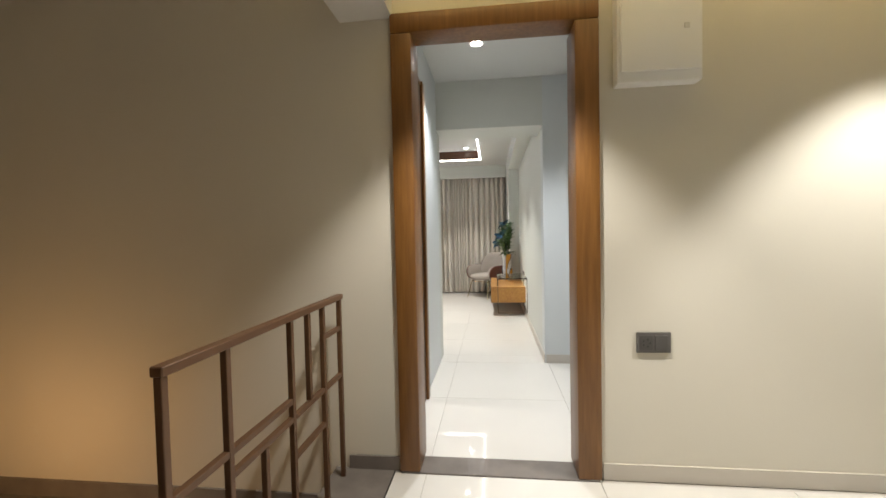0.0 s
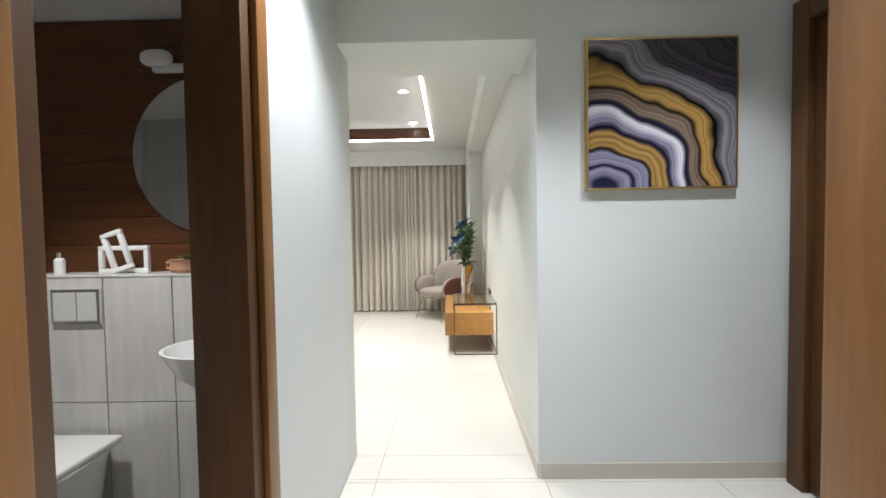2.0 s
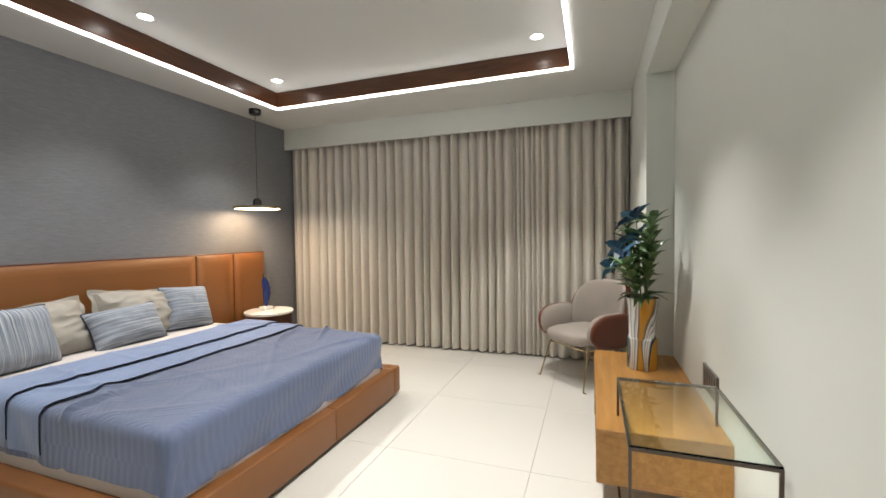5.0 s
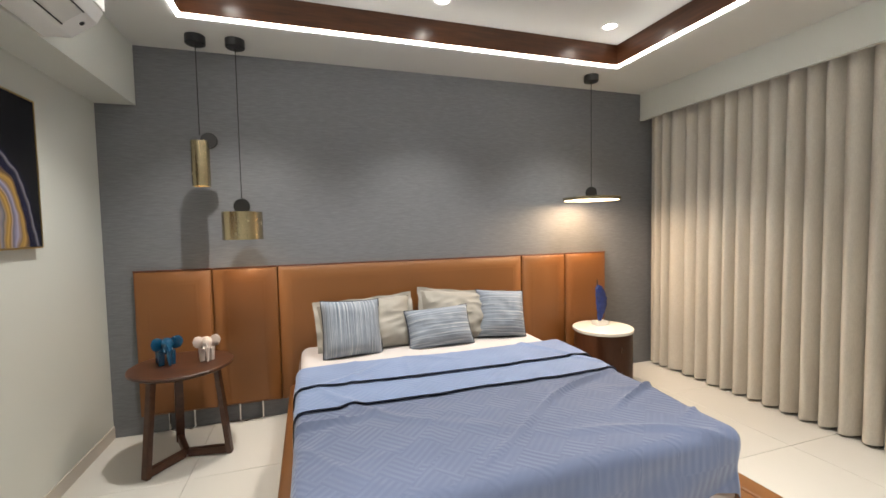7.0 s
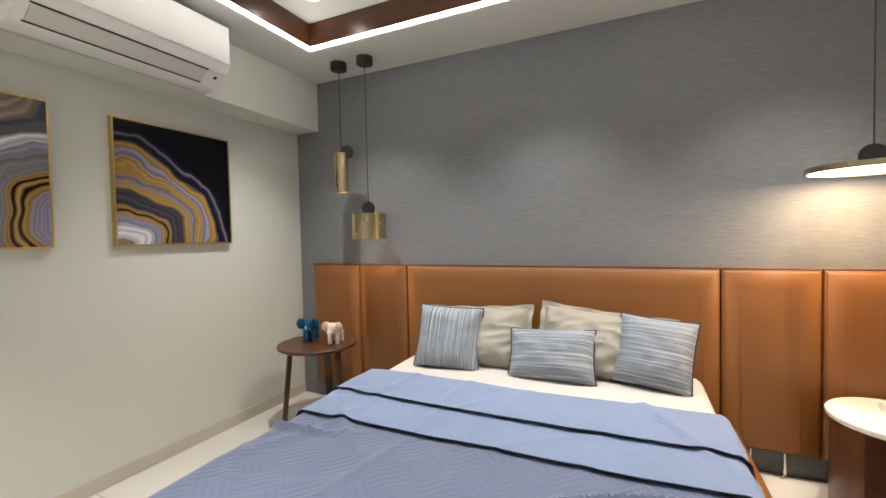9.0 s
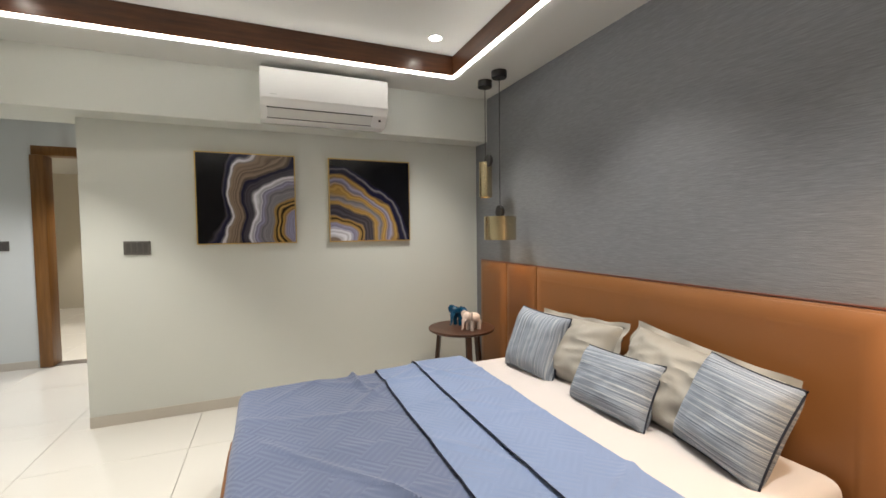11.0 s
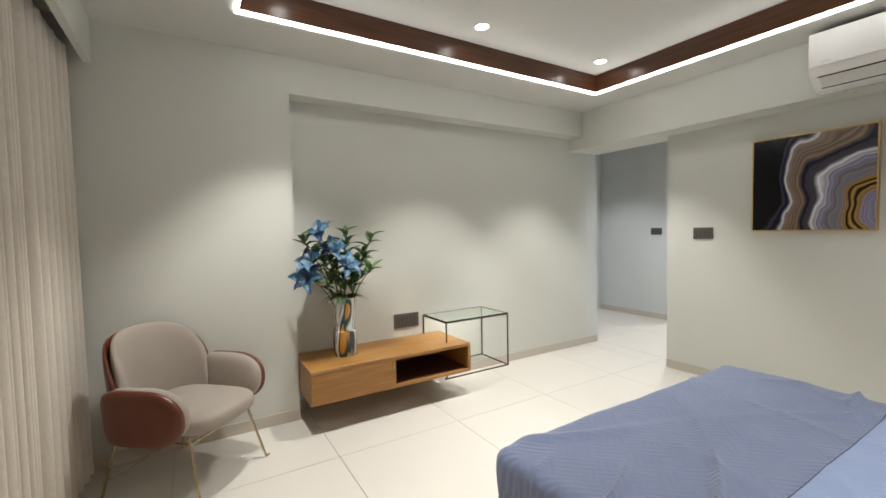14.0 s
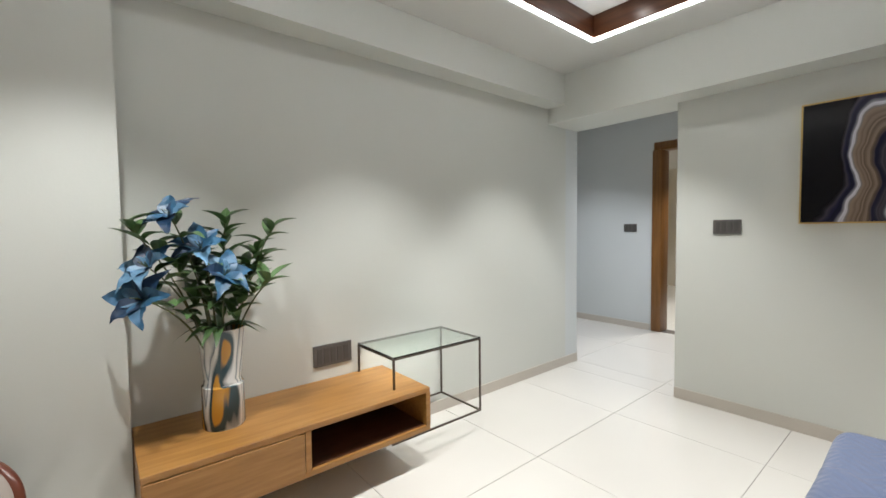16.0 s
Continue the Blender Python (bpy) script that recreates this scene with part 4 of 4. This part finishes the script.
part("top", lathe([(0.0, 0.495), (0.253, 0.495), (0.260, 0.502), (0.260, 0.520), (0.253, 0.526), (0.0, 0.526)], NX, NY, 72), MARBLE, ns, "white marble top", smooth=True)


def drum_front(z0, z1):
    def fn(u, v):
        a = radians(-49 + 94 * u)
        return (NX + 0.250 * math.cos(a), NY + 0.250 * math.sin(a), z0 + (z1 - z0) * v)
    bm = surface(fn, 26, 1)
    bmesh.ops.solidify(bm, geom=bm.faces[:], thickness=0.007)
    return bm


for z0, z1 in ((0.075, 0.272), (0.279, 0.484)):
    d = part("drawer", drum_front(z0, z1), CHERRY, ns, smooth=True)
    part("handle", at(box(0.250, 0.268, -0.007, 0.007, (z0 + z1) / 2 - 0.02, (z0 + z1) / 2 + 0.02, 0.003), pose(NX, NY, 0, 0, 0, -2)), TABLE_WOOD, d)
for a in (30, 120, 210, 300):
    part("caster", lathe([(0.0, 0.0), (0.022, 0.0), (0.024, 0.02), (0.016, 0.04), (0.0, 0.04)], NX + 0.19 * math.cos(radians(a)), NY + 0.19 * math.sin(radians(a)), 16), CHROME, ns)
SX, SY, SZ = NX - 0.06, NY + 0.02, 0.526
part_base = thing("sculpture", SX, SY, SZ, "cobalt blue leaf-shaped sculpture on a white base", "sculpture")
part("base", box(SX - 0.045, SX + 0.045, SY - 0.06, SY + 0.06, SZ, SZ + 0.04, 0.005), WHITE, part_base)


def leaf_plate(u, v):
    """Half a leaf: one edge nearly straight, the other a ragged bulge, on a narrow foot."""
    a = 2 * math.pi * u
    ragged = 0.006 * noise.noise(Vector((v * 22, 3.0, 0))) + 0.004 * noise.noise(Vector((v * 45, 7.0, 0)))
    y0 = -0.050 + 0.028 * (1 - v) ** 2 + ragged
    y1 = -0.002 + 0.075 * max(0.0, math.sin(math.pi * (0.04 + 0.93 * v) ** 1.15)) ** 0.9 + 2 * ragged
    half = (y1 - y0) / 2 * (1 - 0.85 * max(0.0, v - 0.93) / 0.07)
    return (SX + 0.016 * math.sin(a) + 0.008 * noise.noise(Vector((u * 9, v * 12, 0))), SY + (y0 + y1) / 2 + half * math.cos(a), SZ + 0.04 + 0.33 * v)


part("leaf", surface(leaf_plate, 28, 30), COBALT, part_base, smooth=True)
part("tip", tube([(SX, SY - 0.03, SZ + 0.36), (SX, SY - 0.032, SZ + 0.42)], 0.008, 8, 0.004), BLACK, part_base)

# ---- television console, glass table, vase ----
CX0, CY0, CY1, CZ0, CZ1 = 0.12, 6.56, 7.915, 0.215, 0.462
con = thing("tv_console", 0.38, 7.2, CZ0, "honey oak wall-hung console with drawer and open shelf", "console")
tk = 0.028
part("top", box(CX0, XE - 0.001, CY0, CY1, CZ1 - tk, CZ1, 0.002, 1), CONSOLE_OAK, con)
part("bottom", box(CX0, XE - 0.001, CY0, CY1, CZ0, CZ0 + tk, 0.002, 1), CONSOLE_OAK, con)
part("side_panel", box(CX0, XE - 0.001, CY0, CY0 + tk, CZ0 + tk, CZ1 - tk), CONSOLE_OAK, con)
part("side_panel", box(CX0, XE - 0.001, CY1 - tk, CY1, CZ0 + tk, CZ1 - tk), CONSOLE_OAK, con)
part("divider", box(CX0, XE - 0.001, 7.265, 7.293, CZ0 + tk, CZ1 - tk), CONSOLE_OAK, con)
# Back and floor of the open shelf are coloured darker than the case.
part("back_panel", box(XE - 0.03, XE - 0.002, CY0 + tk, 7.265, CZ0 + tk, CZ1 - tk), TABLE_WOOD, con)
part("shelf_floor_sheet", box(CX0 + 0.02, XE - 0.03, CY0 + tk, 7.265, CZ0 + tk, CZ0 + tk + 0.004), TABLE_WOOD, con, "thin dark brown sheet on the shelf floor")
part("drawer_front", box(CX0 - 0.004, CX0 + 0.02, 7.297, CY1 - 0.002, CZ0 + 0.003, CZ1 - tk - 0.004, 0.002, 1), CONSOLE_OAK, con)

GX0, GX1, GY0, GY1, GZ0, GZ1 = 0.22, 0.63, 6.06, 6.74, 0.15, 0.64
gt = thing("glass_side_table", 0.42, 6.4, GZ0, "thin dark steel frame table with clear glass top", "side table")
r = 0.0052
for x in (GX0, GX1):
    part("leg", box(x - r, x + r, GY0 - r, GY0 + r, GZ0 - r, GZ1), BRONZE, gt)
    part("leg", box(x - r, x + r, GY1 - r, GY1 + r, CZ1, GZ1), BRONZE, gt)
    part("top_rail", box(x - r, x + r, GY0 + r, GY1 - r, GZ1 - 2 * r, GZ1), BRONZE, gt)
    part("bottom_rail", box(x - r, x + r, GY0 + r, GY1 + 0.02, GZ0 - r, GZ0 + r), BRONZE, gt)
    part("hanger", box(x - r, x + r, GY1 - r, GY1 + r, GZ0 + r, CZ0), BRONZE, gt)
for y in (GY0, GY1):
    part("top_rail", box(GX0 + r, GX1 - r, y - r, y + r, GZ1 - 2 * r, GZ1), BRONZE, gt)
part("bottom_rail", box(GX0 + r, GX1 - r, GY0 - r, GY0 + r, GZ0 - r, GZ0 + r), BRONZE, gt)
part("glass", box(GX0 - 0.004, GX1 + 0.004, GY0 - 0.004, GY1 + 0.004, GZ1 + 0.0005, GZ1 + 0.0085, 0.001, 1), GLASS, gt, "clear glass pane").visible_shadow = False

VX, VY, VZ = 0.41, 7.57, CZ1
vase = thing("vase", VX, VY, VZ, "marbled grey, white and ochre ceramic vase on console", "vase")
part("lower_body", lathe([(0.0, VZ), (0.088, VZ), (0.092, VZ + 0.008), (0.090, VZ + 0.195), (0.080, VZ + 0.203), (0.0, VZ + 0.203)], VX, VY, 48), VASE_M, vase, smooth=True)
part("upper_body", lathe([(0.0, VZ + 0.205), (0.082, VZ + 0.205), (0.078, VZ + 0.225), (0.098, VZ + 0.455), (0.102, VZ + 0.46), (0.094, VZ + 0.458), (0.072, VZ + 0.24), (0.0, VZ + 0.235)], VX, VY, 48), VASE_M, vase, smooth=True)
bouquet = thing("flower_bouquet", VX, VY, VZ + 0.22, "artificial blue lilies with green leaves in the vase", "flowers")


def blade(p, d, up, length, width, curl, material, name, parent, ruffle=0.0):
    """A leaf or petal from p along d, its face towards up, curling over."""
    d, up = Vector(d).normalized(), Vector(up)
    side = d.cross(up).normalized()
    nrm = side.cross(d).normalized()

    def fn(u, v):
        w = width * math.sin(math.pi * min(1, 0.06 + 0.94 * u) ** 0.85) * (v - 0.5)
        return Vector(p) + d * length * (u - 0.15 * curl * u * u) + side * w + nrm * (-curl * length * u * u * 0.55 + abs(w) * 0.5 + ruffle * math.sin(17 * u + length * 90) * abs(2 * v - 1) * u)
    return part(name, surface(fn, 10, 4), material, parent, smooth=True)


rng = random.Random(4)
TOP = Vector((VX, VY, VZ + 0.44))
ends = [(-0.10, 0.0, 0.27, "f"), (-0.02, 0.07, 0.39, "f"), (-0.02, 0.18, 0.53, "f"), (-0.10, 0.27, 0.32, "f"), (-0.13, 0.30, 0.20, "f"), (0.02, -0.27, 0.50, "l"), (0.06, -0.05, 0.54, "l"), (-0.08, 0.35, 0.51, "l"), (-0.12, -0.20, 0.24, "l"), (0.08, 0.12, 0.42, "l"), (0.05, -0.22, 0.34, "l")]
for dx, dy, dz, kind in ends:
    tip = TOP + Vector((dx, dy, dz))
    p0 = Vector((VX + dx * 0.15, VY + dy * 0.12, VZ + 0.24))
    mid = TOP + Vector((dx * 0.35, dy * 0.35, dz * 0.5))
    pts = [p0.lerp(mid, t) * (1 - t) + mid.lerp(tip, t) * t for t in [i / 8 for i in range(9)]]
    part("stem", tube(pts, 0.0055, 6, 0.003), STEM, bouquet, smooth=True)
    d = (tip - mid).normalized()
    if kind == "f":
        face = (d * 0.6 + Vector((-0.45, rng.uniform(-0.35, 0.45), rng.uniform(0.0, 0.5)))).normalized()
        s1 = face.cross(Vector((0, 0, 1))).normalized()
        s2 = face.cross(s1)
        for k in range(6):
            a = 2 * math.pi * k / 6 + rng.uniform(-0.15, 0.15)
            out = math.cos(a) * s1 + math.sin(a) * s2
            blade(tip, out * 0.8 + face * 0.65, face, rng.uniform(0.12, 0.165), 0.078, rng.uniform(0.3, 1.2), (PETAL, PETAL_PALE, PETAL_DARK)[rng.choice((0, 0, 1, 2))], "petal", bouquet, 0.010)
        for k in range(3):
            part("stamen", tube([tip, tip + face * 0.05 + s1 * 0.015 * (k - 1)], 0.002, 5), STEM, bouquet)
        n = 6
    else:
        n = 16
    for k in range(n):
        t = 0.35 + 0.65 * (k + 0.5) / n
        q = mid.lerp(tip, max(0, 2 * t - 1)) if t > 0.5 else p0.lerp(mid, 2 * t)
        if q.z < VZ + 0.49:
            q.z = VZ + 0.49
        a = k * 2.4 + rng.uniform(0, 0.6)
        out = Vector((math.cos(a), math.sin(a), 0.45 + 0.4 * (kind == "l")))
        if out.x > 0.3:
            out.x *= 0.4
        blade(q, out, (0, 0, 1), rng.uniform(0.11, 0.165), rng.uniform(0.046, 0.062), rng.uniform(0.3, 0.9), LEAF, "leaf", bouquet)
for k in range(10):
    a = k * 2.2
    blade(TOP + Vector((0.02 * math.cos(a), 0.02 * math.sin(a), 0.02)), (math.cos(a) * 0.8 - 0.15, math.sin(a), 0.45), (0, 0, 1), rng.uniform(0.14, 0.2), 0.045, rng.uniform(0.8, 1.5), LEAF, "leaf", bouquet)

# ---- armchair ----
AX, AY, AR = 0.06, 8.655, 180 + 47
chair = thing("armchair", AX, AY, 0, "taupe velvet armchair with rust leather back, brass legs", "armchair")
CM = pose(AX, AY, 0, 0, 0, AR - 90)  # its front faces its own +y


def lobe(cx, cy, cz, rx, ry, rz, m, power=2.6, nu=40, nv=22):
    """A rounded pad: a superellipsoid."""
    def sp(c, p):
        return math.copysign(abs(c) ** p, c)
    e1 = 2 / power

    def fn(u, v):
        a, b = 2 * math.pi * u, math.pi * (v - 0.5)
        return m @ Vector((cx + rx * sp(math.cos(b), e1) * sp(math.cos(a), e1), cy + ry * sp(math.cos(b), e1) * sp(math.sin(a), e1), cz + rz * sp(math.sin(b), e1)))
    bm = surface(fn, nu, nv)
    bmesh.ops.remove_doubles(bm, verts=bm.verts[:], dist=0.0006)
    return bm


part("seat", lobe(0, 0.05, 0.42, 0.255, 0.30, 0.068, CM, 3.6), TAUPE, chair, smooth=True)


def back_shell(r0, r1, grow):
    """The curved back: an arc round the seat, highest in the middle."""
    def fn(u, v):
        w = 2 * math.pi * v
        a = radians(200 + 140 * u)
        top = 0.52 + (0.38 + grow) * (1 - abs(2 * u - 1) ** 3) ** 0.5
        bot = 0.34 - grow
        zz = (top + bot) / 2 + (top - bot) / 2 * math.sin(w)
        rr = (r0 + r1) / 2 + (r1 - r0) / 2 * math.copysign(abs(math.cos(w)) ** 0.7, math.cos(w)) + 0.10 * max(0, (zz - 0.4)) 
        return CM @ Vector((rr * 0.95 * math.cos(a), rr * math.sin(a) + 0.03, zz))
    return surface(fn, 40, 28)


part("backrest", back_shell(0.27, 0.335, 0.0), TAUPE, chair, smooth=True)
part("back_shell", back_shell(0.33, 0.365, -0.02), RUST, chair, "rust leather outer shell", smooth=True)


def arm_pad(cx, rx, ry, rz, m, nu=44, nv=18):
    """An upholstered arm: round in front, squared where it meets the back."""
    def sp(c, p):
        return math.copysign(abs(c) ** p, c)

    def fn(u, v):
        a, b = 2 * math.pi * u, math.pi * (v - 0.5)
        cy = math.cos(a)
        e1 = 2 / (2.3 if cy > 0 else 5.0)
        k = abs(math.cos(b)) ** 0.55
        return m @ Vector((cx + rx * sp(math.sin(b), 0.8), ry * sp(cy, e1) * k, rz * sp(math.sin(a), e1) * k))
    bm = surface(fn, nu, nv)
    bmesh.ops.remove_doubles(bm, verts=bm.verts[:], dist=0.0006)
    return bm


for s in (-1, 1):
    am = CM @ pose(s * 0.305, 0.07, 0.505, 0, s * 6, s * 4)
    part("armrest", arm_pad(0, 0.052, 0.225, 0.150, am), TAUPE, chair, smooth=True)
    part("arm_shell", arm_pad(s * 0.034, 0.036, 0.229, 0.154, am), RUST, chair, "rust leather outer arm", smooth=True)
for s in (-1, 1):
    for fy, top in ((0.33, 0.23), (-0.30, -0.22)):
        a, b = CM @ Vector((s * 0.225, top, 0.36)), CM @ Vector((s * 0.27, fy, 0.008))
        part("leg", tube([a, b], 0.0085, 10, 0.007), BRASS, chair, smooth=True)
        part("glide", tube([b + Vector((0, 0, -0.002)), b + (CM.to_3x3() @ Vector((s * 0.03, 0.0, -0.002)))], 0.006, 8), BRASS, chair)
    part("side_bar", tube([CM @ Vector((s * 0.235, 0.23, 0.335)), CM @ Vector((s * 0.235, -0.22, 0.335))], 0.0075, 8), BRASS, chair)
part("stretcher", tube([CM @ Vector((-0.235, 0.23, 0.325)), CM @ Vector((0.235, 0.23, 0.325))], 0.0075, 8), BRASS, chair)
part("stretcher", tube([CM @ Vector((-0.255, -0.28, 0.10)), CM @ Vector((0.255, -0.28, 0.10))], 0.006, 8), BRASS, chair)

# ---- bathroom ----
structure("floor_bathroom", box(-2.6, -0.40, 2.30, 4.29, -0.24, 0.004), BATH_FLOOR, "grey bathroom floor tiles", "floor")
structure("ceiling_bathroom", box(-2.6, -0.527, 2.30, 4.29, 2.40, 2.5), CEIL, "white bathroom ceiling", "ceiling")
structure("wall_bathroom_west", box(-2.7, -2.6, 2.30, 4.29, 0, 2.5), BATH_TILE, "pale veined tile wall", "wall")
structure("wall_bathroom_south", box(-2.6, -0.527, 2.305, 2.345, 0, 2.5), BATH_TILE, "pale veined tile wall", "wall")
bw = structure("wall_bathroom_north", box(-2.6, -0.527, 4.10, 4.28, 0, 2.40), BLACK, "wood-plank wall above a tiled ledge", "wall")
for i in range(9):
    part("plank", box(-2.598, -0.53, 4.082, 4.10, 1.163 + 0.137 * i, 1.163 + 0.137 * i + 0.1345, 0.002, 1), BATH_WOOD, bw)
ledge = structure("wall_bathroom_ledge", box(-2.598, -0.80, 3.915, 4.098, 0.005, 1.15), GROUT, "pale tiled ledge behind the toilet", "ledge")
for x0, x1 in ((-2.0, -1.405), (-1.40, -1.085), (-1.08, -0.80)):
    for z0, z1 in ((0.006, 0.57), (0.574, 1.15)):
        part("wall_tile", box(x0, x1, 3.903, 3.914, z0, z1, 0.0015, 1), BATH_TILE, ledge)
part("ledge_top", box(-2.598, -0.79, 3.90, 4.08, 1.151, 1.163, 0.002, 1), BATH_TILE, ledge)
mir = thing("round_mirror", -0.98, 4.08, 1.35, "round frameless mirror on the wood-plank wall", "mirror")
part("glass", at(lathe([(0.0, 0.0), (0.385, 0.0), (0.388, 0.004), (0.385, 0.010), (0.0, 0.010)], 0, 0, 72), pose(-0.98, 4.080, 1.73, 90)), MIRROR, mir, smooth=True)
ml = thing("mirror_lamp", -0.98, 4.05, 2.14, "white wall lamp above the round mirror", "wall lamp")
part("bracket", box(-1.24, -0.80, 4.045, 4.080, 2.13, 2.17, 0.01, 3), WHITE, ml, smooth=True)
part("shade", lobe(-1.20, 4.03, 2.185, 0.075, 0.03, 0.04, Matrix()), WHITE, ml, smooth=True)
part("shade", lobe(-0.92, 4.03, 2.185, 0.11, 0.03, 0.035, Matrix()), WHITE, ml, smooth=True)
fp = thing("flush_plate", -1.42, 3.90, 0.90, "brushed steel dual flush plate above the toilet", "flush plate")
part("plate", box(-1.635, -1.405, 3.888, 3.902, 0.94, 1.10, 0.004), CHROME, fp)
part("button", box(-1.62, -1.515, 3.884, 3.8875, 0.955, 1.085, 0.002), GREY_PLASTIC, fp)
part("button", box(-1.51, -1.42, 3.884, 3.8875, 0.955, 1.085, 0.002), GREY_PLASTIC, fp)
wc = thing("toilet", -1.5, 3.6, 0.0, "white wall-hung toilet with closed lid", "toilet")


def bowl(u, v):
    a = 2 * math.pi * u
    k = 0.45 + 0.55 * v ** 0.5
    y = 3.62 + 0.27 * math.sin(a) * (k if math.sin(a) < 0 else 1)
    return (-1.48 + 0.185 * math.copysign(abs(math.cos(a)) ** 0.7, math.cos(a)) * k, min(y, 3.90), 0.10 + 0.31 * v)


bb = surface(bowl, 36, 12)
bmesh.ops.holes_fill(bb, edges=[g for g in bb.edges if g.is_boundary])
part("bowl", bb, CERAMIC, wc, smooth=True)
part("lid", box(-1.66, -1.30, 3.36, 3.86, 0.412, 0.445, 0.012, 3), CERAMIC, wc, smooth=True)
part("seat", box(-1.655, -1.305, 3.365, 3.80, 0.398, 0.411, 0.004), CERAMIC, wc)
bs = thing("washbasin", -0.80, 3.68, 0.0, "white oval wall-mounted washbasin with pedestal", "washbasin")
part("bowl", lathe([(0.0, 0.70), (0.08, 0.705), (0.17, 0.78), (0.225, 0.875), (0.23, 0.885), (0.215, 0.885), (0.15, 0.80), (0.0, 0.76)], -0.74, 3.70, 48, 1.0, 0.85), CERAMIC, bs, smooth=True)
part("pedestal", lathe([(0.075, 0.005), (0.065, 0.35), (0.085, 0.705)], -0.72, 3.74, 32), CHROME, bs, smooth=True)
orn = thing("frame_ornament", -1.38, 4.0, 1.163, "white open frame ornament on the tiled ledge", "ornament")


def ring_frame(w, h, m):
    t = 0.011
    return at(join(box(-w / 2, w / 2, -t, t, 0, 2 * t, 0.004), box(-w / 2, w / 2, -t, t, h - 2 * t, h, 0.004), box(-w / 2, -w / 2 + 2 * t, -t, t, 2 * t, h - 2 * t, 0.004), box(w / 2 - 2 * t, w / 2, -t, t, 2 * t, h - 2 * t, 0.004)), m)


part("loop", ring_frame(0.24, 0.13, pose(-1.36, 3.985, 1.163)), WHITE, orn, smooth=True)
part("loop", ring_frame(0.10, 0.19, pose(-1.345, 3.962, 1.178, 0, -18)), WHITE, orn, smooth=True)
pot = thing("plant_pot", -1.06, 3.98, 1.163, "small clay handled pot with a green succulent", "plant pot")
part("pot", lathe([(0.0, 1.163), (0.05, 1.163), (0.062, 1.18), (0.058, 1.215), (0.064, 1.225), (0.05, 1.225), (0.0, 1.21)], -1.07, 3.98, 28), TERRA, pot, smooth=True)
part("handle", tube([(-1.13, 3.98, 1.215), (-1.155, 3.98, 1.21), (-1.155, 3.98, 1.185), (-1.13, 3.98, 1.18)], 0.006, 8), TERRA, pot, smooth=True)
for k in range(16):
    a = k * 2.4
    blade((-1.05, 3.98, 1.21), (math.cos(a), math.sin(a) * 0.6, 0.9), (0, 0, 1), rng.uniform(0.05, 0.085), 0.02, 0.5, LEAF, "leaf", pot)
can = thing("bottle", -1.66, 3.97, 1.163, "small white bottle on the tiled ledge", "bottle")
part("body", lathe([(0.0, 1.163), (0.022, 1.163), (0.022, 1.23), (0.012, 1.24), (0.0, 1.24)], -1.66, 3.97, 20), WHITE, can, smooth=True)
part("cap", lathe([(0.0, 1.241), (0.012, 1.241), (0.012, 1.265), (0.0, 1.265)], -1.66, 3.97, 16), CHROME, can)
